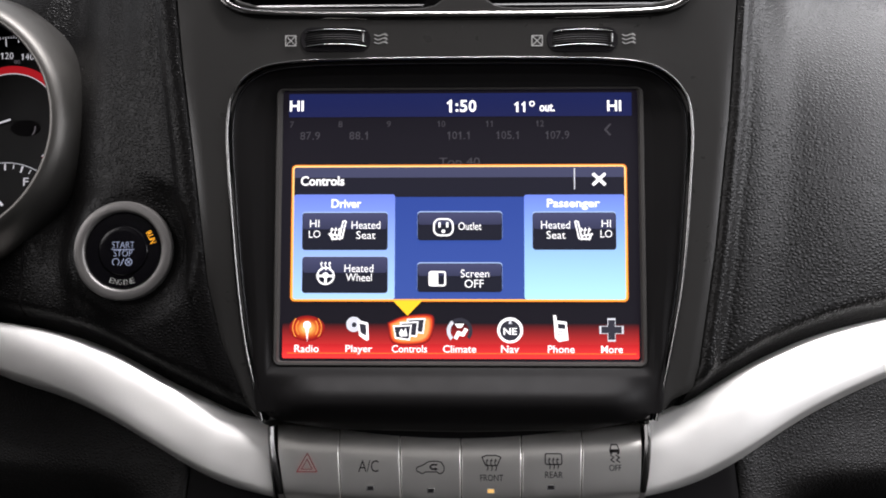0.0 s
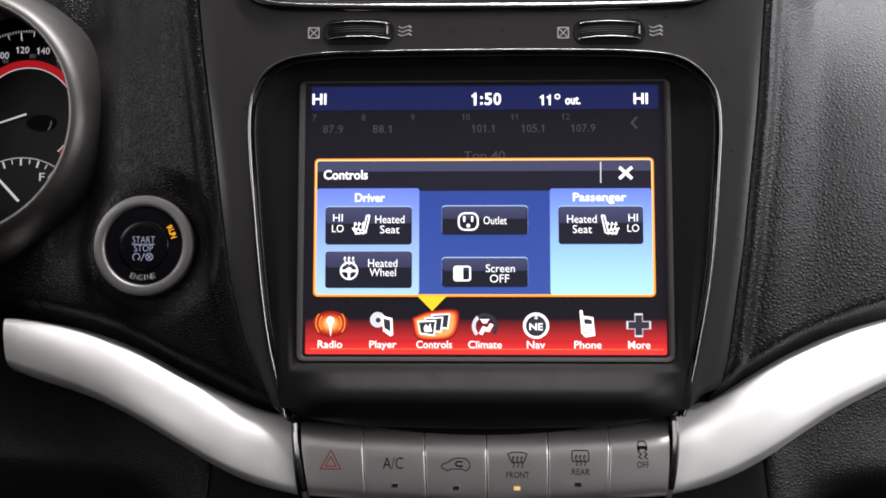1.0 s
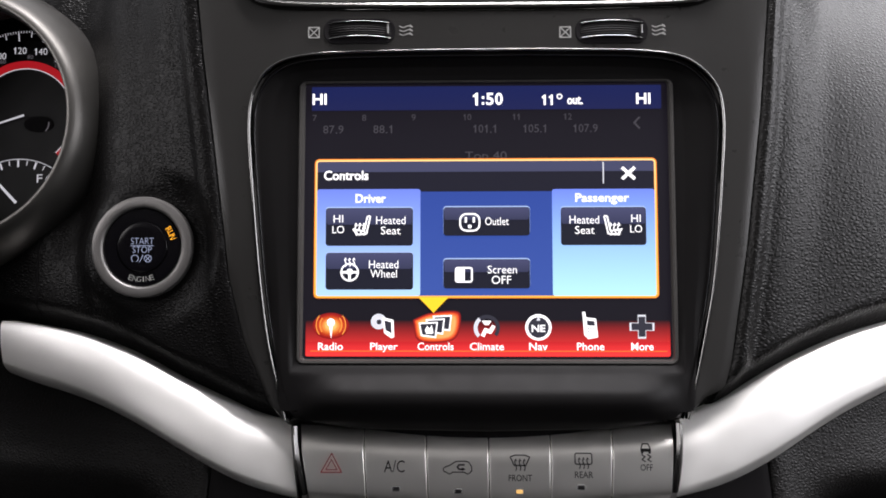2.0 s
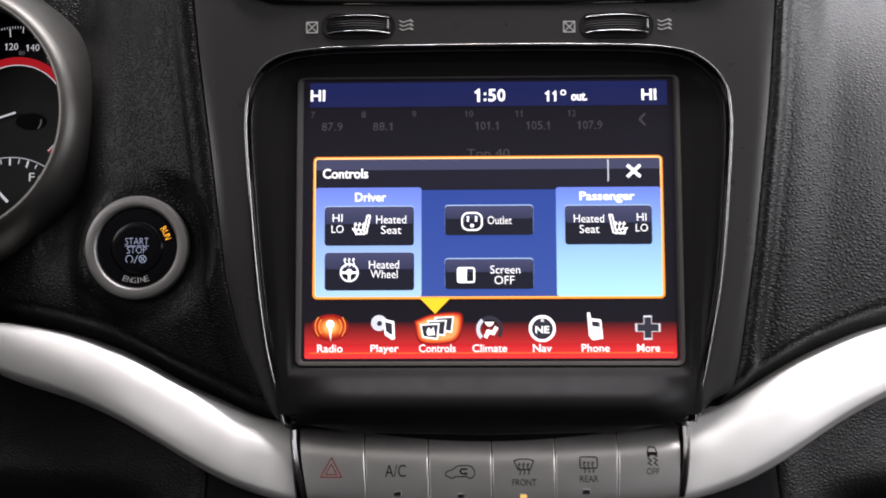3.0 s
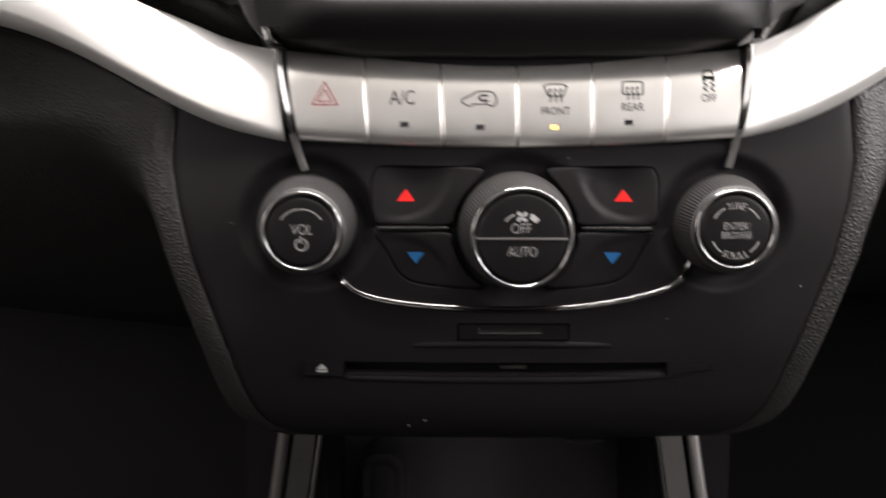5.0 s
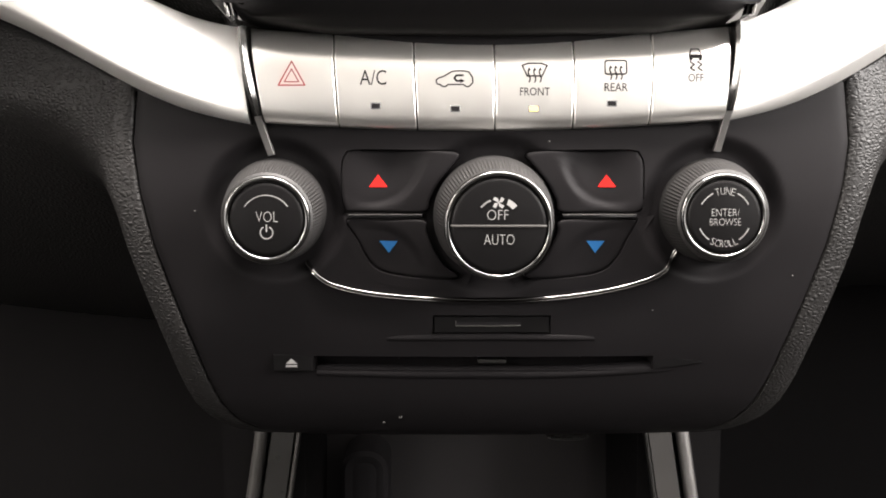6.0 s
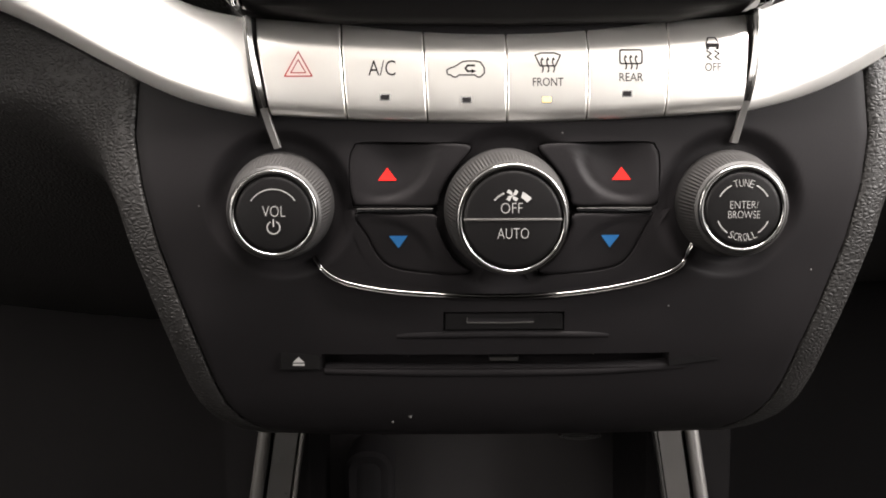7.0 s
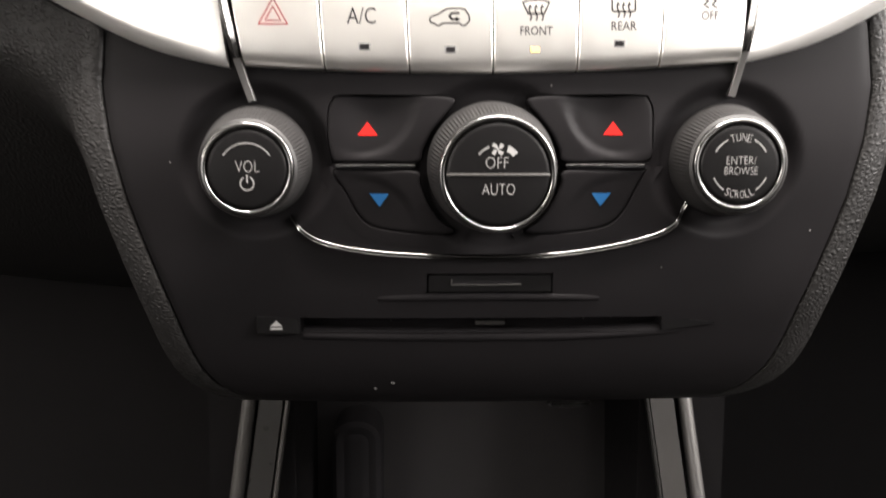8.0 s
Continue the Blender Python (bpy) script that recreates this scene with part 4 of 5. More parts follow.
# ---- row of six silver keys ----
def key_top(x):
    return -99.4 + 4.4 * (x / 90) ** 2 + 0.6 * x / 90


def key_foot(x):
    return -133.2 + 3.8 * (x / 88) ** 2 + 0.6 * x / 90


def y_key(x, z):
    v = (key_top(x) - z) / (key_top(x) - key_foot(x))
    return along(v, KEY_PROFILE[1:-1])


def key(label, at, lo, hi, lit_lamp, lamp=True):
    """One key of the row. lo and hi: where its seams meet the top edge and the foot."""
    k = thing("push_button", label, "push button", (at, 0, -115), "climate and hazard keys")
    loops = []
    for i, f in enumerate((0, 0, 0.006, 0.013, 0.02, 0.2, 0.4, 0.6, 0.8, 0.98, 0.987, 0.994, 1, 1)):
        loop = []
        for v, dy in KEY_PROFILE:
            a, b = lo[0] + (lo[1] - lo[0]) * v + 0.25, hi[0] + (hi[1] - hi[0]) * v - 0.25
            x = a + (b - a) * f
            round_off = 8.0 if i in (0, 13) else (0.5 if i in (1, 12) else 0.12 if i in (2, 11) else 0)
            loop.append((x, dy + round_off, key_top(x) + (key_foot(x) - key_top(x)) * v))
        loops.append(loop)
    body = part("key_cap", loft(loops, closed=True), M_KEYS, k, sharp=50)
    if lamp:
        x, z = lamp
        part("indicator_well", flat(rounded(x - 1.9, z - 1.2, x + 1.9, z + 1.2, 0.3), -0.10, y_key), M_PRINT, body)
        part("indicator", flat(rounded(x - 1.5, z - 0.85, x + 1.5, z + 0.85, 0.2), -0.22, y_key), LAMP_AMBER if lit_lamp else M_VOID, body,
             "amber lit indicator" if lit_lamp else "dark unlit indicator")
    return body


def ink(body, bm, material=None):
    part("legend", bm, material or M_PRINT_DARK, body)


SEAMS = [(-89.6, -83.8), (-58.8, -56.4), (-29.4, -27.8), (0.2, 0.5), (29.3, 28.9), (58.3, 56.8), (87.0, 84.6)]
Y = -0.14
b = key("silver hazard warning key with a red triangle", -73, SEAMS[0], SEAMS[1], None, None)
bm = stroke([(-78.0, -117.0), (-68.4, -117.0), (-73.2, -108.4)], 0.42, Y, y_key, closed=True)
stroke([(-75.8, -115.8), (-70.6, -115.8), (-73.2, -111.2)], 0.36, Y, y_key, bm, closed=True)
ink(b, bm, M_PRINT_RED)
b = key("silver air conditioning key with dark indicator", -44, SEAMS[1], SEAMS[2], False, (-42.8, -124.4))
ink(b, words("A/C", -43.8, -114.2, 9.6, 5.4, Y, -0.004, drape=y_key))
b = key("silver air recirculation key with a car outline", -14, SEAMS[2], SEAMS[3], False, (-14.0, -125.4))
car = [(-20.9, -116.0), (-20.9, -115.0), (-19.9, -114.3), (-18.2, -113.8), (-16.6, -112.8), (-15.3, -112.0), (-13.8, -111.8), (-10.9, -111.8), (-9.1, -112.2), (-8.5, -113.1), (-7.8, -114.1),
       (-7.7, -116.0), (-8.3, -116.7), (-9.1, -117.4), (-10.0, -117.5), (-10.8, -116.9), (-11.2, -116.7), (-16.7, -116.7), (-17.2, -117.2), (-18.0, -117.5), (-18.9, -117.3), (-19.5, -116.7), (-20.4, -116.6)]
bm = stroke(car, 0.45, Y, y_key, closed=True)
stroke([(-11.2, -113.4), (-13.6, -113.4), (-14.4, -114.4), (-13.6, -115.4), (-11.6, -115.4)], 0.7, Y, y_key, bm)
flat([(-12.2, -114.6), (-12.2, -116.2), (-10.6, -115.4)], Y, y_key, bm)
ink(b, bm)
b = key("silver front defrost key with glowing amber indicator", 15, SEAMS[3], SEAMS[4], True, (14.4, -125.4))
bm = stroke([(10.2, -109.8), (12.4, -109.0), (17.0, -109.0), (19.2, -109.8), (17.4, -113.6), (12.0, -113.6)], 0.5, Y, y_key, closed=True)
for k in range(3):
    x = 12.7 + 2.0 * k
    stroke([(x + 0.35 * math.sin(u * 1.3), -115.8 + u) for u in steps_between(0, 4.6, 8)], 0.45, Y - 0.05, y_key, bm)
    flat([(x - 0.6, -111.6), (x + 0.6, -111.6), (x, -110.4)], Y - 0.05, y_key, bm)
ink(b, bm)
ink(b, words("FRONT", 14.8, -119.2, 10.8, 2.9, Y, drape=y_key))
b = key("silver rear defrost key with dark indicator", 44, SEAMS[4], SEAMS[5], False, (42.8, -123.4))
bm = stroke(rounded(40.2, -112.9, 48.0, -108.0, 0.8, 3), 0.5, Y, y_key, closed=True)
for k in range(3):
    x = 42.2 + 1.9 * k
    stroke([(x + 0.35 * math.sin(u * 1.3), -114.8 + u) for u in steps_between(0, 4.6, 8)], 0.45, Y - 0.05, y_key, bm)
    flat([(x - 0.6, -110.8), (x + 0.6, -110.8), (x, -109.7)], Y - 0.05, y_key, bm)
ink(b, bm)
ink(b, words("REAR", 44.2, -117.6, 8.4, 2.9, Y, drape=y_key))
b = key("silver stability control key with a skidding car", 73, SEAMS[5], SEAMS[6], None, None)
bm = flat([(70.6, -107.2), (75.4, -107.2), (75.4, -105.7), (70.6, -105.7)], Y, y_key)
stroke([(70.9, -105.7), (71.7, -103.7), (74.3, -103.7), (75.1, -105.7)], 0.5, Y, y_key, bm)
for x in (71.3, 74.7):
    flat([(x - 0.5, -108.0), (x + 0.5, -108.0), (x + 0.5, -107.2), (x - 0.5, -107.2)], Y, y_key, bm)
for dx in (-1.2, 1.5):
    stroke([(73 + dx - 0.8, -108.4), (73 + dx + 0.7, -109.4), (73 + dx - 0.7, -110.6), (73 + dx + 0.8, -111.6)], 0.5, Y, y_key, bm)
ink(b, bm)
ink(b, words("OFF", 73.1, -114.2, 5.6, 2.9, Y, drape=y_key))

# ---- lower control panel ----
KNOBS = ((-81.7, -162.4), (0.3, -164.4), (82.8, -162.5))
CD = (-68.8, 64.0, -225.6, -219.8)
SD = (-22.4, 22.9, -210.3, -202.8)


def y_low_bare(x, z):
    y = along(z, Y_LOW) + 0.00042 * x * x
    for (cx, cz), r in zip(KNOBS, (19, 22, 19)):
        y += 3.8 * ease(r + 9.0, r + 3.0, math.hypot(x - cx, z - cz))
    return y


PAD_UP = [(-56.2, -155), (-56, -146), (-54.6, -142), (-51.2, -140.3), (-30, -140.4), (-15.5, -140.8), (-12.4, -142.4), (-16, -147), (-20.6, -153), (-23.6, -159), (-25.6, -163.2), (-40, -163.2), (-54.8, -163.0)]
PAD_DOWN = [(-54.2, -165.8), (-40, -166.0), (-25.8, -166.2), (-24.6, -171), (-21.8, -178), (-17.6, -183.6), (-12.6, -187.2), (-17, -188.4), (-30, -187.8), (-41, -185.8), (-46.4, -181.4), (-50.2, -174)]


def inside(x, z, pts):
    odd = False
    for (ax, az), (bx, bz) in zip(pts, [*pts[1:], pts[0]]):
        if (az > z) != (bz > z) and x < ax + (z - az) / (bz - az) * (bx - ax):
            odd = not odd
    return odd


PAD_WELLS = [inset(anticlockwise(p), -0.4) for p in (PAD_UP, PAD_DOWN)]


def y_low(x, z):
    y = y_low_bare(x, z)
    if CD[0] < x < CD[1] and CD[2] < z < CD[3]:
        y += 9
    if SD[0] < x < SD[1] and SD[2] < z < SD[3]:
        y += 2.6
    return y


lower = thing("control_panel", "matt black climate and audio panel with slots", "control panel", (0, 4, -190))
us = sorted(set([m * x for m in (-1, 1) for x in (135, 133, 131, 128, 125, 122, 119)] + [x * 1.6 for x in range(-73, 74)]
                + [CD[0] - 0.01, CD[0] + 0.01, CD[1] - 0.01, CD[1] + 0.01, SD[0] - 0.01, SD[0] + 0.01, SD[1] - 0.01, SD[1] + 0.01]))
vs = sorted(set([z * 2.5 for z in range(-109, -78)] + [-195 + 1.3 * k for k in range(1, 50)] + [z * 2.5 for z in range(-52, -38)]
                + [CD[2] - 0.01, CD[2] + 0.01, CD[3] - 0.01, CD[3] + 0.01, SD[2] - 0.01, SD[2] + 0.01, SD[3] - 0.01, SD[3] + 0.01]))


def low_point(u, z):
    x = u if abs(u) <= 75 else math.copysign(75 + (abs(u) - 75) / 60 * (along(z, LOW_EDGE) - 75), u)
    e = max(0.0, abs(u) - 131) / 4
    return (x, y_low(x, z) + 0.7 * e * e, z)


part("panel_skin", sheet(us, vs, low_point, 8.0, keep=lambda u, z: not any(inside(-abs(u), z, p) for p in PAD_WELLS)), M_LOWER, lower, sharp=40)

# temperature pads: dished rockers beside the fan knob
for m, who in ((1, "driver"), (-1, "passenger")):
    for up, outline in ((True, PAD_UP), (False, PAD_DOWN)):
        pts = anticlockwise([(m * x, z) for x, z in outline])
        pts = anticlockwise([(float(x), float(z)) for x, z in smooth_path([*pts, pts[0]], 4)[:-1]])
        c = (m * -37.0, -154.5) if up else (m * -35.5, -175.5)
        grown = [[(x, max(z, -164.55) if up else min(z, -164.65)) for x, z in inset(pts, -g)] for g in (4.6, 3.4, 2.2, 1.1, 0.35)]
        lift = 0.05 if up else 0.08
        collar = [[(x, y_low_bare(x, z) + 1.0, z) for x, z in grown[0]]] + [[(x, y_low_bare(x, z) - lift, z) for x, z in g] for g in grown]
        collar += [[(x, y_low_bare(x, z) + 0.3, z) for x, z in inset(pts, -0.2)], [(x, y_low_bare(x, z) + 5, z) for x, z in inset(pts, -0.2)]]
        part("pad_collar", loft(collar), M_LOWER, lower, sharp=50)
        deep = 3.4 if up else 1.0

        def y_dished(x, z):
            r = math.hypot(abs(x) - 45.0, z + (142 if up else 187))
            hollow = (0.55 * ease(20.5, 17.0, r) + 0.45 * ease(18.5, 4, r)) * (1 - 0.85 * ease(36, 56, abs(x)))
            return along(z, Y_LOW) + 0.00042 * x * x - 0.25 + deep * hollow

        ins = inset(pts, 0.4)
        rings = [[(x, y_low_bare(x, z) + 4, z) for x, z in pts], [(x, y_dished(x, z) + 0.45, z) for x, z in pts], [(x, y_dished(x, z) + 0.1, z) for x, z in ins]]
        for f in (0.06, 0.12, 0.18, 0.24, 0.30, 0.36, 0.42, 0.48, 0.54, 0.6, 0.68, 0.76, 0.84, 0.91, 0.97):
            rings.append([(x + (c[0] - x) * f, y_dished(x + (c[0] - x) * f, z + (c[1] - z) * f), z + (c[1] - z) * f) for x, z in ins])
        pad = part("temperature_pad", loft(rings, cap_first=True, cap_last=True), M_LOWER, lower, "black dished rocker pad", sharp=60)
        tx, tz = (m * -42.6, -151.6) if up else (m * -38.8, -176.2)
        if up:
            part("warm_marker", flat([(tx - 3.4, tz - 2.2), (tx + 3.4, tz - 2.2), (tx, tz + 2.4)], -0.12, y_dished), M_MARK_RED, pad, "red upward triangle")
        else:
            part("cool_marker", flat([(tx - 3.4, tz + 2.2), (tx + 3.4, tz + 2.2), (tx, tz - 2.4)], -0.12, y_dished), M_MARK_BLUE, pad, "blue downward triangle")
    x0, x1 = sorted((m * -53.6, m * -26.2))
    yy = along(-164.5, Y_LOW) + 0.00042 * 40 * 40
    part("divider_bar", plate(rounded(x0, -165.3, x1, -163.9, 0.4, 2), [(0, yy + 3), (0, yy - 0.35), (0.3, yy - 0.5)]), M_PIANO, lower, "thin gloss black divider")
    part("divider_line", sweep([(x0, yy - 0.4, -164.1), (x1, yy - 0.4, -164.1)], half_round(0.45, 0.3, 4)), M_FASCIA, lower, "thin graphite line")

# chrome smile under the knobs
smile = smooth_path([(-70.6, -182.0), (-64.4, -188.4), (-56, -192), (-40, -194.7), (-19, -196.1), (1, -196.5), (22, -195.7), (42.4, -193), (58.5, -188.9), (66, -184.6), (70.2, -177.6)], 6)
chrome_arc = thing("chrome_arc", "curved chrome line under the three knobs", "trim strip", (0, 2, -195))
part("strip", sweep([(float(x), y_low_bare(x, z) - 0.8, float(z)) for x, z in smile], half_round(1.6, 1.0, foot=4)), M_DARK_CHROME, chrome_arc)
part("bright_edge", sweep([(float(x), y_low_bare(x, z) - 1.7, float(z) - 0.8) for x, z in smile], half_round(0.45, 0.4, 4)), M_DARK_CHROME, chrome_arc, "thin ridge along the bright line")

# memory card door, disc slot, eject key
part("card_door", plate(rounded(SD[0] + 0.5, SD[2] + 0.5, SD[1] - 0.5, SD[3] - 0.5, 0.6), [(0, 13), (0, 8.7), (0.4, 8.2)], drape=lambda x, z: 0), M_CAP, lower, "small black card door")
part("card_slit", plate(rounded(-13.8, -206.8, 11.4, -205.6, 0.4), [(0, 8.6), (0, 8.15)]), M_VOID, lower)
part("slit_edge", sweep([(-13.4, 8.0, -205.0), (-13.6, 7.9, -206.9), (0, 7.9, -207.0), (11.4, 7.9, -206.8)], half_round(0.45, 0.3, 4)), M_RIM, lower, "pale edge of the card slit")
ledge = [(x, y_low_bare(x, -212) + 0.5 - 0.85 * (1 - (abs(x) / 40) ** 4), -211.6 - 0.5 * (x / 40) ** 2) for x in steps_between(-40, 40, 24)]
part("card_ledge", sweep(ledge, [(-1.6, -2), (-1.2, 0.2), (-0.2, 0.7), (0.9, 0.4), (1.7, -0.6), (1.9, -2)]), M_LOWER, lower, sharp=80)
lip = [(x, y_low_bare(x, -227) + 0.1, -226.9 + 3.0 * max(0, (x - 20) / 66) ** 1.6 + 0.6 * max(0, -x - 30) / 38) for x in steps_between(-68, 87, 30)]
part("slot_lip", sweep(lip, [(-2.6, -3), (-2.0, 0.1), (-0.6, 0.7), (0.9, 0.2), (1.9, -1.2), (2.1, -4)]), M_LOWER, lower, "rounded lower lip of the disc slot", sharp=80)
part("disc_guard", plate(rounded(-4.5, -223.4, 6.5, -221.8, 0.3), [(0, 22), (0, 16.6), (0.2, 16.4)]), M_FASCIA, lower)
part("slot_cheek", plate([(64.3, -225.2), (84, -222.6), (64.3, -219.8)], [(0, 18), (0, y_low_bare(70, -222) - 0.15)]), M_CAP, lower)
ey = y_low_bare(-77, -222.5)
eject = part("eject_key", plate(rounded(-84.9, -226.2, -69.4, -219.2, 0.6), [(0, ey + 6), (0, ey - 0.6), (0.5, ey - 1.1)]), M_CAP, lower, "small black eject key")
part("legend", merged(flat([(-79.8, -223.0), (-75.4, -223.0), (-77.6, -220.9)], ey - 1.25), flat([(-79.8, -224.3), (-75.4, -224.3), (-75.4, -223.5), (-79.8, -223.5)], ey - 1.25)), M_PRINT, eject)

# dust specks on the panel
for x, z, r in ((-35.6, -247.6, 0.9), (-42.6, -250.8, 0.7), (-36.0, -222.6, 0.25), (36.5, -222.0, 0.35), (47.0, -221.8, 0.3), (62, -201, 0.35), (116, -188, 0.4), (20.6, -137, 0.45), (-112, -163, 0.35)):
    y = y_low_bare(x, z) + (8.8 if CD[0] < x < CD[1] and CD[2] < z < CD[3] else 0)
    speck = thing("dust_speck", "pale speck of dust on the black panel", "dust", (x, y, z), "dust specks")
    part("fleck", turned(x, z, [(r, y + 0.2), (r * 0.9, y - 0.15), (r * 0.5, y - 0.3)], 7), M_DUST, speck)

for x, z, r in ((-94, 96.5, 0.35), (1, 96.2, 0.3), (-72, 84.6, 0.25), (31, 97.5, 0.22)):
    y = y_fascia(z, x)
    speck = thing("dust_speck", "pale speck of dust on the graphite fascia", "dust", (x, y, z), "dust specks")
    part("fleck", turned(x, z, [(r, y + 0.2), (r * 0.9, y - 0.15), (r * 0.5, y - 0.3)], 7), M_DUST, speck)


# ---- rotary knobs ----
def rotary(name, label, cx, cz, r, top, front, tip):
    k = thing(name, label, "knob", (cx, 8, cz), "rotary knobs")
    base = y_low_bare(cx, cz)
    lean = ((tip[0] - cx) / (base - front), (tip[1] - cz) / (base - front), base)
    n = 2 * round(r * 4.6)
    depth = base - front
    prof = [(r * 0.98, base + 3), (r, base - 0.5), (r * 1.0, base - depth * 0.12), (r * 0.985, base - depth * 0.2), (r * 0.93, base - depth * 0.55), (r * 0.87, base - depth * 0.83), (r * 0.84, base - depth * 0.9), (top + 0.6, base - depth * 0.93), (top - 1.0, base - depth * 0.93)]
    part("knurled_skirt", turned(cx, cz, prof, n, {3: 0.0, 4: 0.42, 5: 0.42}, lean=lean), M_KNOB, k, "grey knurled skirt", sharp=25)
    ring = [(top + 0.5, front + depth * 0.09), (top + 0.5, front + 0.5), (top + 0.28, front - 0.02), (top - 0.05, front - 0.2), (top - 0.9, front - 0.2), (top - 1.2, front - 0.05), (top - 1.4, front + 0.5), (top - 1.6, front + 1.5)]
    part("chrome_ring", turned(cx, cz, ring, 72, cap=False, lean=lean), M_LINE, k, "polished chrome ring", sharp=60)
    cap = part("cap", turned(cx, cz, [(top - 1.7, front + 2), (top - 1.75, front + 0.6), (top - 2.3, front + 0.1), (top - 3.2, front - 0.1)], 64, lean=lean), M_CAP, k, "flat black cap")
    return k, cap


(vx, vz), (fx, fz), (tx, tz) = KNOBS
_, cap = rotary("volume_knob", "round volume knob with knurled grey skirt and chrome ring", vx, vz, 19.4, 14.9, -12.5, (-81.0, -165.0))
c = (-81.0, -165.0)
part("legend", words("VOL", c[0] + 0.2, c[1] + 1.0, 7.8, 3.7, -12.75, -0.02), M_PRINT, cap)
part("legend", merged(stroke(arc(c[0], c[1] - 4.6, 2.2, 120, 420, 20), 0.42, -12.75), stroke([(c[0], c[1] - 4.2), (c[0], c[1] - 1.8)], 0.42, -12.8)), M_PRINT, cap)
part("legend", stroke(arc(c[0], c[1] - 0.6, 9.2, 35, 145, 24), 0.34, -12.75), M_PRINT, cap)
_, cap = rotary("fan_knob", "large round fan knob with knurled grey skirt and chrome ring", fx, fz, 22.4, 18.2, -24.0, (0.5, -166.5))
c = (0.5, -166.5)
part("seam_bar", plate(rounded(c[0] - 16.4, c[1] - 0.4, c[0] + 16.4, c[1] + 0.4, 0.3, 2), [(0, -23.5), (0, -24.3), (0.2, -24.4)]), M_RIM, cap, "thin chrome seam")
part("legend", words("OFF", c[0] - 0.4, c[1] + 3.8, 7.2, 3.5, -24.3, -0.02), M_PRINT, cap)
part("legend", words("AUTO", c[0] + 0.1, c[1] - 4.6, 10.4, 3.5, -24.3, -0.02), M_PRINT, cap)
bm = None
for a in range(45, 405, 90):
    u, w = math.cos(radians(a)), math.sin(radians(a))
    bm = flat([(c[0] - 0.2 + p[0], c[1] + 8.0 + p[1]) for p in ((0, 0), (2.1 * u - 0.7 * w, 2.1 * w + 0.7 * u), (2.3 * u + 0.5 * w, 2.3 * w - 0.5 * u), (1.0 * u + 0.8 * w, 1.0 * w - 0.8 * u))], -24.3, bm=bm)
part("legend", bm, M_PRINT, cap)
part("legend", merged(stroke(arc(c[0] - 0.2, c[1] + 1.6, 7.6, 112, 140, 8), 0.6, -24.3), flat(arc(c[0] - 0.2, c[1] + 1.6, 8.3, 66, 40, 8) + arc(c[0] - 0.2, c[1] + 1.6, 6.3, 40, 63, 8), -24.3)), M_PRINT, cap)
_, cap = rotary("tuning_knob", "round tuning knob with knurled grey skirt and chrome ring", tx, tz, 19.6, 14.9, -12.5, (81.3, -164.0))
c = (81.3, -164.0)


def bent(text, cx, cz, r, mid, span, high, top):
    """Letters set one by one along an arc."""
    out, n = [], len(text)
    for i, ch in enumerate(text):
        a = mid + (span * (0.5 - (i + 0.5) / n) if top else span * ((i + 0.5) / n - 0.5))
        wide = math.radians(span) * r / n * (0.25 if ch == "I" else 0.78)
        out.append(words(ch, cx + r * math.cos(radians(a)), cz + r * math.sin(radians(a)), wide, high, -12.75, -0.02, a - 90 if top else a + 90))
    return merged(*out)


part("legend", words("ENTER/", c[0] + 0.3, c[1] + 1.6, 9.8, 2.6, -12.75, -0.02), M_PRINT, cap)
part("legend", words("BROWSE", c[0] + 0.3, c[1] - 1.8, 11.0, 2.5, -12.75, -0.02), M_PRINT, cap)
part("legend", bent("TUNE", c[0], c[1] - 0.2, 9.4, 90, 46, 2.5, True), M_PRINT, cap)
part("legend", bent("SCROLL", c[0], c[1] - 0.2, 9.4, 270, 60, 2.5, False), M_PRINT, cap)
for a0, a1 in ((118, 150), (62, 30), (205, 235), (305, 335)):
    part("legend", stroke(arc(c[0], c[1] - 0.2, 9.5, a0, a1, 10), 0.4, -12.75), M_PRINT, cap)

# ---- engine starter ----
sx, sz = START
starter = thing("starter_button", "round black engine start button in a grey metal ring", "button", (sx, 14, sz))
part("ring", turned(sx, sz, [(24.9, 16), (24.9, 7.0), (24.75, 5.9), (24.35, 5.35), (23.6, 5.1), (22.2, 5.0), (20.6, 5.1), (20.1, 5.25), (19.5, 6.0), (19.2, 12)], 80, cap=False), M_START_RING, starter, "brushed grey metal ring", sharp=35)
part("collar", turned(sx, sz, [(19.2, 14), (19.2, 7.0), (18.6, 6.5), (12.6, 6.7), (12.4, 9)], 72, cap=False), M_START, starter, "gloss black collar")
cap = part("cap", turned(sx, sz, [(12.3, 12), (12.25, 6.5), (12.0, 6.25), (11.4, 6.15), (9.5, 6.2), (5, 6.35)], 56), M_START, starter, "dished black cap")
part("legend", words("START", sx + 0.2, sz + 2.9, 11.2, 3.2, 5.9, -0.012), LEGEND_BLUE, cap)
part("legend", flat([(sx - 5.6, sz + 0.5), (sx + 5.8, sz + 0.5), (sx + 5.8, sz + 0.8), (sx - 5.6, sz + 0.8)], 5.9), LEGEND_BLUE, cap)
part("legend", words("STOP", sx + 0.2, sz - 1.3, 9.4, 3.2, 5.9, -0.012), LEGEND_BLUE, cap)
bm = stroke(arc(sx - 3.3, sz - 5.6, 1.7, -60, 240, 16), 0.32, 5.9)
stroke(arc(sx + 3.1, sz - 5.6, 1.7, 0, 345, 18), 0.32, 5.9, bm=bm, closed=True)
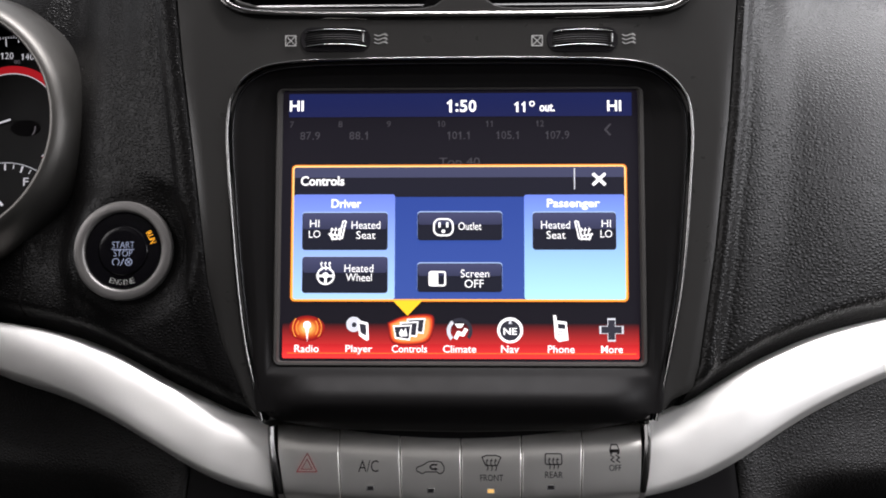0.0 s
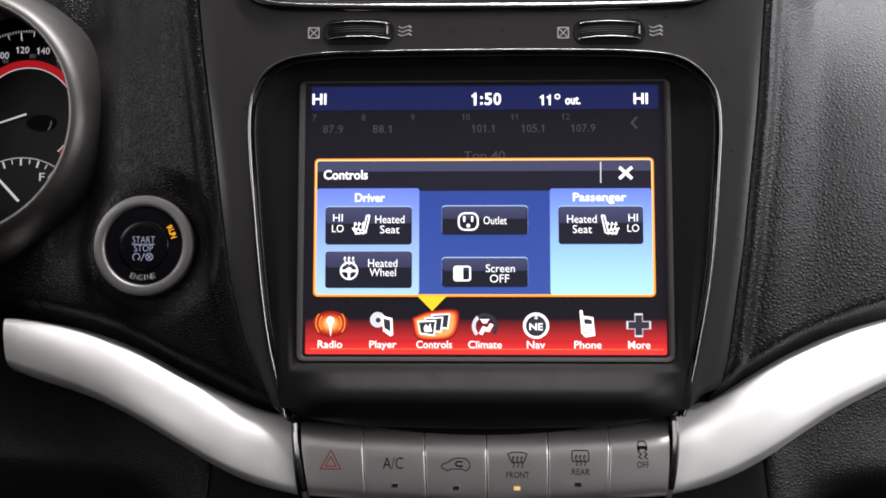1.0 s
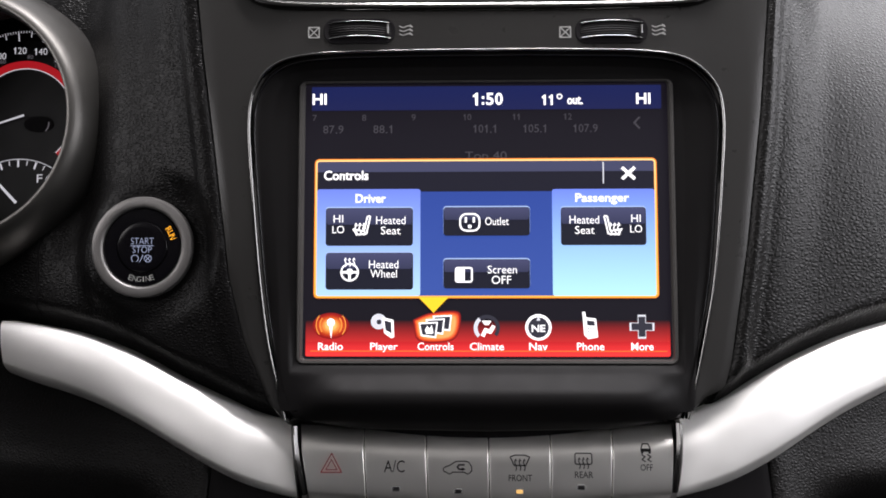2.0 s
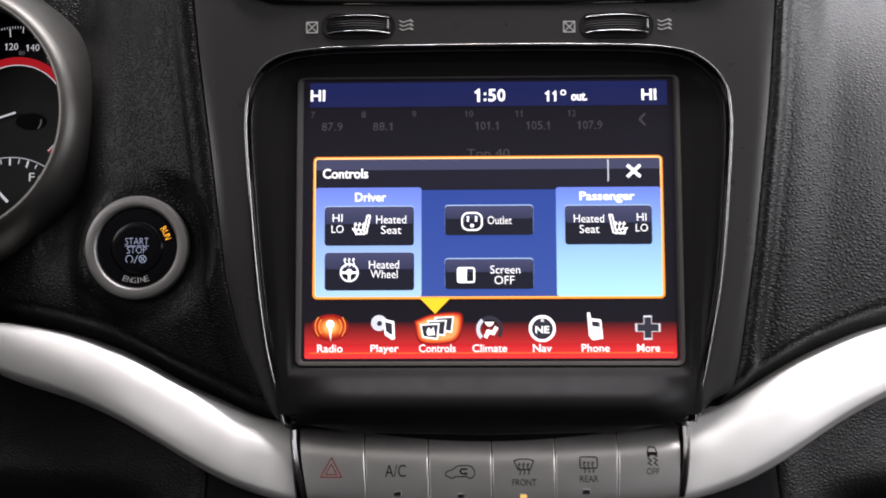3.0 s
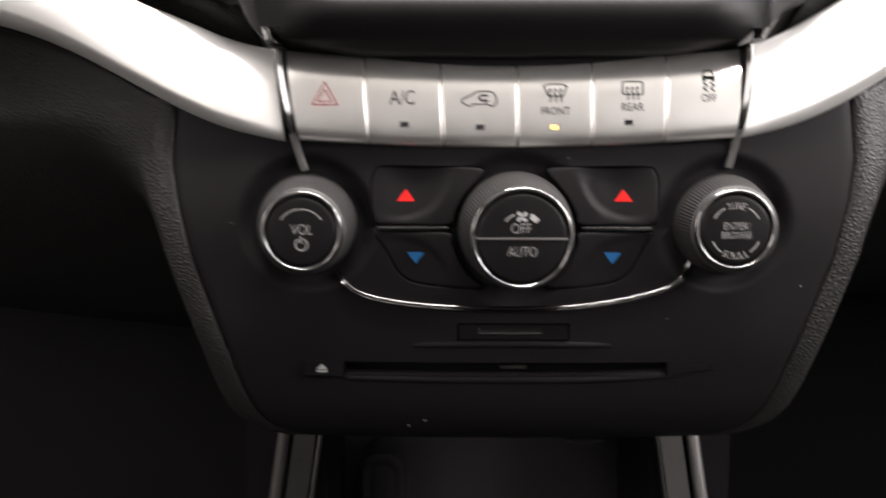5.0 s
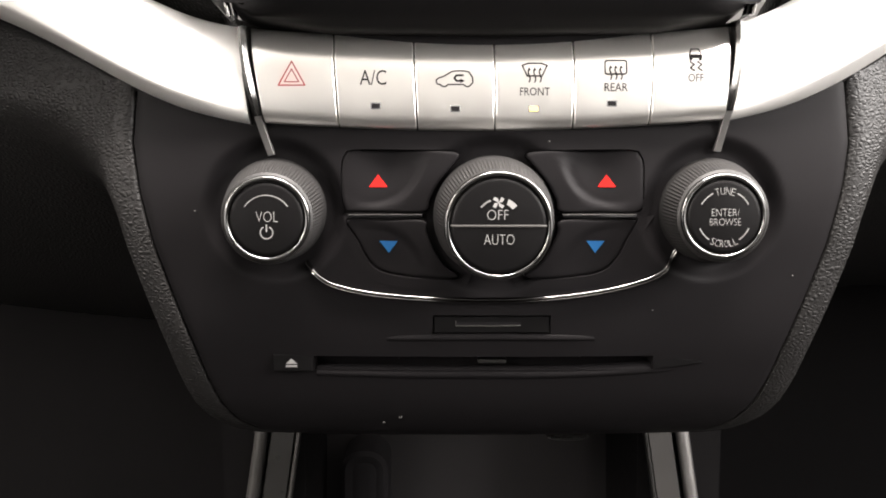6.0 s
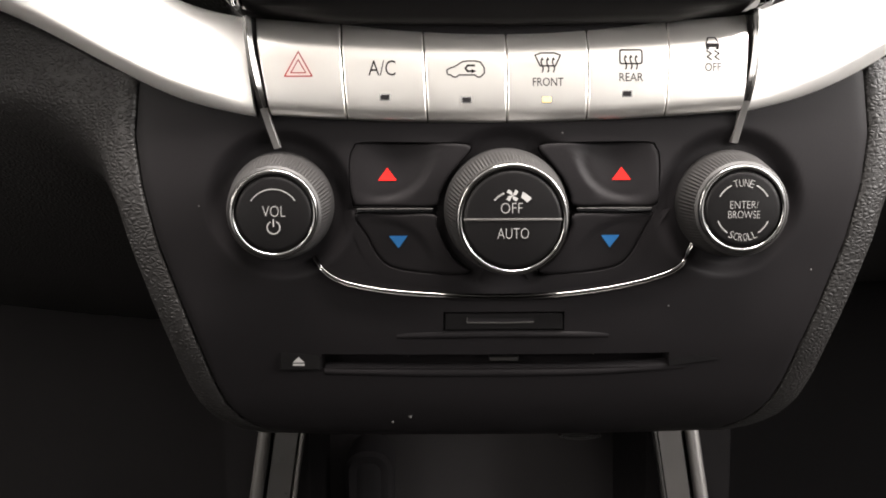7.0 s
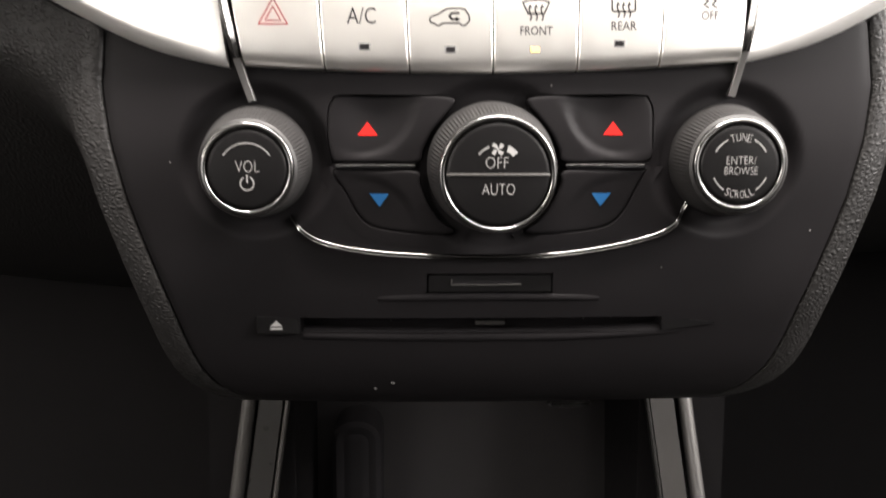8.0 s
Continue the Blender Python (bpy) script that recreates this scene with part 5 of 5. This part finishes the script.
stroke([(sx - 0.9, sz - 7.4), (sx + 0.7, sz - 3.9)], 0.32, 5.9, bm=bm)
stroke([(sx + 2.0, sz - 6.7), (sx + 4.2, sz - 4.5)], 0.32, 5.85, bm=bm)
stroke([(sx + 2.0, sz - 4.5), (sx + 4.2, sz - 6.7)], 0.32, 5.85, bm=bm)
part("legend", bm, LEGEND_BLUE, cap)
out = []
for i, ch in enumerate("ENGINE"):
    a = 270 + 46 * ((i + 0.5) / 6 - 0.5)
    out.append(words(ch, sx + 15.7 * math.cos(radians(a)), sz + 15.7 * math.sin(radians(a)), 0.5 if ch == "I" else 2.0, 2.6, 6.3, -0.012, a + 90))
part("legend", merged(*out), M_PRINT_DIM, starter)
out = []
for i, ch in enumerate("RUN"):
    a = 26 - 24 * ((i + 0.5) / 3 - 0.5)
    out.append(words(ch, sx + 15.6 * math.cos(radians(a)), sz + 15.6 * math.sin(radians(a)), 2.0, 2.9, 6.3, -0.004, a - 90))
part("legend", merged(*out), AMBER, starter, "glowing amber legend")

# ---- instrument cluster ----
cluster = thing("instrument_cluster", "round speedometer with red arc and fuel gauge in a silver ring", "instrument cluster", (*CLUSTER[:1], 60, CLUSTER[1]))
RINGS = [(16.6, 52), (15.8, 41), (13.6, 31), (10.4, 23.6), (7.2, 18.6), (4.6, 15.2), (2.2, 14.0), (0.8, 13.8), (0, 14.8), (-0.3, 18)]
part("bezel", loft([[(x, y, z) for x, z in cluster_ring(g)] for g, y in RINGS]), M_BEZEL, cluster, "satin silver bezel ring", sharp=60)
part("well", loft([[(x, y, z) for x, z in cluster_ring(g)] for g, y in ((-0.3, 17.5), (-1.0, 20), (8, 45), (22, 90))]), M_VOID, cluster, "black well round the dial")
dial = part("dial", plate(cluster_ring(21.5), [(0, 92), (0, 89)]), M_DIAL, cluster, "black speedometer face")
dx, dz, dy = -272.8, 74.0, 88.7
part("red_arc", band(dx, dz, 29.4, 34.0, -48, 236, dy, n=80), DIAL_RED, dial, "glowing red arc")
part("white_arc", stroke(arc(dx, dz, 29.2, -48, 234, 80), 0.5, dy - 0.1), DIAL_WHITE, dial)
part("tick_band", band(dx, dz, 46.5, 52.5, -20, 210, dy + 0.05, n=60), M_PRINT_DARK, dial)
bm = bmesh.new()
for k in range(25):
    a = radians(204 - 9 * k)
    r0, w = (46.5, 0.55) if k % 2 == 0 else (48.5, 0.4)
    stroke([(dx + r0 * math.cos(a), dz + r0 * math.sin(a)), (dx + 51 * math.cos(a), dz + 51 * math.sin(a))], w, dy - 0.15, bm=bm)
for k in range(121):
    a = radians(204 - 1.8 * k)
    stroke([(dx + 51.2 * math.cos(a), dz + 51.2 * math.sin(a)), (dx + 52.4 * math.cos(a), dz + 52.4 * math.sin(a))], 0.28, dy - 0.15, bm=bm)
part("ticks", bm, DIAL_WHITE, dial, kind="stuff")
for k in range(13):
    a, text = 204 - 18 * k, str(20 * k)
    part("numeral", numerals(text, dx + 40.5 * math.cos(radians(a)), dz + 40.5 * math.sin(radians(a)), 2.7 * len(text), 4.0, dy - 0.15, -0.006), DIAL_WHITE, dial)
for text, a in (("80", 86.5), ("60", 113), ("100", 58)):
    part("numeral", words(text, dx + 36.5 * math.cos(radians(a)), dz + 36.5 * math.sin(radians(a)), 3.6, 2.4, dy - 0.15), DIAL_DIM, dial)
needle = [(dx + r * math.cos(radians(198)) - w * math.sin(radians(198)), dz + r * math.sin(radians(198)) + w * math.cos(radians(198))) for r, w in ((-1, -0.45), (40, -0.14), (40, 0.14), (-1, 0.45))]
part("needle", flat(needle, 85.5, thick=0.8), DIAL_WHITE, cluster, "thin white speedometer needle")
# Painted dark ellipse and glowing arc for the hub's shade and glint.
part("hub_shadow", plate(disc(dx + 9, dz - 4.5, 9, 28, 5), [(0, 88.8), (0, 88.4)]), M_VOID, dial)
part("hub_glint", stroke(arc(dx + 8.5, dz - 4.2, 6.6, -42, 6, 10), 0.7, 88.2), DIAL_DIM, dial)
part("warning_lamp", merged(flat([(dx - 22.4, dz + 6.2), (dx - 17.0, dz + 6.2), (dx - 18.2, dz + 10.2), (dx - 19.7, dz + 11.8), (dx - 21.2, dz + 10.2)], dy - 0.1), flat(disc(dx - 19.7, dz + 12.6, 1.5, 14), dy - 0.15)), WARN_RED, dial, "red glowing warning lamp")
fuel = part("fuel_gauge", plate(arc(dx, 9.6, 38.5, 18, 162, 40) + [(dx - 36, -3), (dx + 36, -3)], [(0, 88.6), (0, 85.5), (0.4, 85.2)]), M_DIAL, cluster, "domed fuel gauge face")
part("white_arc", stroke(arc(dx, 9.6, 38.2, 30, 150, 40), 0.4, 85.0), DIAL_WHITE, fuel)
bm = bmesh.new()
for k in range(9):
    a = radians(128 - 9.2 * k)
    r0, w = (30.5, 1.0) if k % 2 == 0 else (31.5, 0.5)
    if k == 8:
        r0, w = 28.0, 0.9
    stroke([(dx + r0 * math.cos(a), 13 + r0 * math.sin(a)), (dx + 34 * math.cos(a), 13 + 34 * math.sin(a))], w, 85.0, bm=bm)
part("ticks", bm, DIAL_WHITE, fuel)
part("numeral", words("F", dx + 12.4, 36.3, 3.2, 4.8, 85.0), DIAL_WHITE, fuel)
part("pump_mark", merged(flat([(dx + 18.9, 37.0), (dx + 21.2, 38.4), (dx + 21.2, 35.6)], 85.0), stroke(rounded(dx + 23.0, 33.8, dx + 27.0, 39.6, 0.6, 3), 0.7, 85.0, closed=True), flat([(dx + 23.8, 37.0), (dx + 26.2, 37.0), (dx + 26.2, 38.8), (dx + 23.8, 38.8)], 85.0)), DIAL_WHITE, fuel)
part("needle", flat([(dx - 0.2, 22.4), (dx - 17.8, 40.6), (dx - 18.6, 39.8), (dx - 1.2, 21.4)], 83.6, thick=0.8), DIAL_WHITE, fuel)

# ---- steering wheel ----
WX, WY, WZ, WR = -366.0, -150.0, -25.0, 174.0
wheel = thing("steering_wheel", "black leather steering wheel with a silver spoke insert", "steering wheel", (WX, WY, WZ))
loops = []
for k in range(96):
    a = 2 * math.pi * k / 96
    grip = 1 + 0.10 * math.exp(-((math.sin(a) - 0.1) / 0.3) ** 2)
    loops.append([(WX + (WR + 17.5 * grip * math.cos(b)) * math.cos(a), WY + 15.5 * math.sin(b), WZ + (WR + 17.5 * grip * math.cos(b)) * math.sin(a)) for b in [2 * math.pi * i / 20 for i in range(20)]])
loops.append(loops[0])
part("rim", loft(loops), M_WHEEL, wheel, "dark leather rim")
for m in (1, -1):
    spoke = [(WX + m * x, z) for x, z in ((60, 22), (110, 18), (158, 12), (168, -20), (170, -62), (160, -78), (146, -60), (128, -50), (60, -60))]
    s = part("spoke", plate(spoke, [(0, WY + 14), (0, WY - 2), (4, WY - 7), (9, WY - 9)]), M_WHEEL, wheel, "padded dark spoke")
    ins = [(WX + m * x, z) for x, z in ((70, -2), (120, -2), (147, 0), (152, -6), (152, -54), (147, -66), (138, -58), (124, -44), (70, -50))]
    part("insert", plate(ins, [(0, WY - 5), (0, WY - 11), (1.5, WY - 13), (4, WY - 14)]), M_RING, s, "satin silver insert")
part("hub", plate(rounded(WX - 78, WZ - 62, WX + 78, WZ + 58, 34, 8), [(0, WY + 30), (0, WY - 10), (6, WY - 22), (16, WY - 27)]), M_WHEEL, wheel, "padded hub")
part("column", turned(WX, WZ, [(44, 110), (42, WY + 34), (34, WY + 28)], 32), M_LOWER, wheel)

# ---- lower console between the seats ----
console = thing("floor_console", "black storage bin in the floor console under the control panel", "console", (0, 100, -420))
part("back_panel", sheet([-160, -60, 0, 60, 160], [-760, -520, -380, -230], lambda u, v: (u, 290 + 0.1 * (v + 250), v)), M_BIN, console)
part("bin_floor", sheet([-104, -40, 0, 40, 104], steps_between(-260, 280, 6), lambda u, v: (u, v, -455 + 0.08 * v)), M_BIN, console, "black bin floor")
part("moulded_rest", plate(rounded(-86, -450, -54, -336, 14, 8), [(0, 288), (0, 244), (3, 241.6), (6, 241.8), (8, 242.4), (10.4, 241.6), (13, 241.4)]), M_VOID, console, "moulded black rest at the bin's back")
# Lens-shaped plate drawn where a faint highlight lies on the panel's underside.
part("underside_highlight", plate(disc(38, -266.6, 9.5, 24, 2.0), [(0, 100), (0, 58.4), (0.8, 57.2), (1.5, 56.9)]), M_FASCIA, console, "small lens shape drawn as a faint highlight under the panel")
for m in (-1, 1):
    part("side_wall", loft([[(m * x, y, z) for x, y in ((100, 290), (100, 186), (150, 186), (150, 290))] for z in (-760, -250)], cap_first=True, cap_last=True), M_WELL, console)
# rails: face inside, edge outside; each side's tones hold its light or shade
for m, label in ((-1, "dull silver console rail on the driver's side"), (1, "dull silver console rail on the passenger's side")):
    rail = thing("console_rail", label, "rail", (m * 115, 182, -330), "console rails")

    def run(x):
        return [(m * (x + 0.14 * max(0.0, -z - 292)), 182 - 0.10 * (-z - 290), z) for z in steps_between(-270, -520, 20)]

    part("face", sweep(run(110.5), [(-7.5, -3), (-7.0, 0.2), (6.2, 0.6), (7.0, -3)]), M_RIM if m > 0 else M_FASCIA, rail, "dull graphite face")
    part("edge", sweep(run(124.0), [(-3.8, -4), (-3.5, 0.5), (-2.0, 2.6), (0.3, 3.2), (2.4, 2.2), (3.8, -1), (4.2, -5)]), M_TAIL if m > 0 else M_RIM, rail, "rounded silver edge", sharp=60)
    part("inner_edge", sweep(run(101.6), half_round(2.4, 1.4, foot=3)), M_RIM if m < 0 else M_FASCIA, rail)
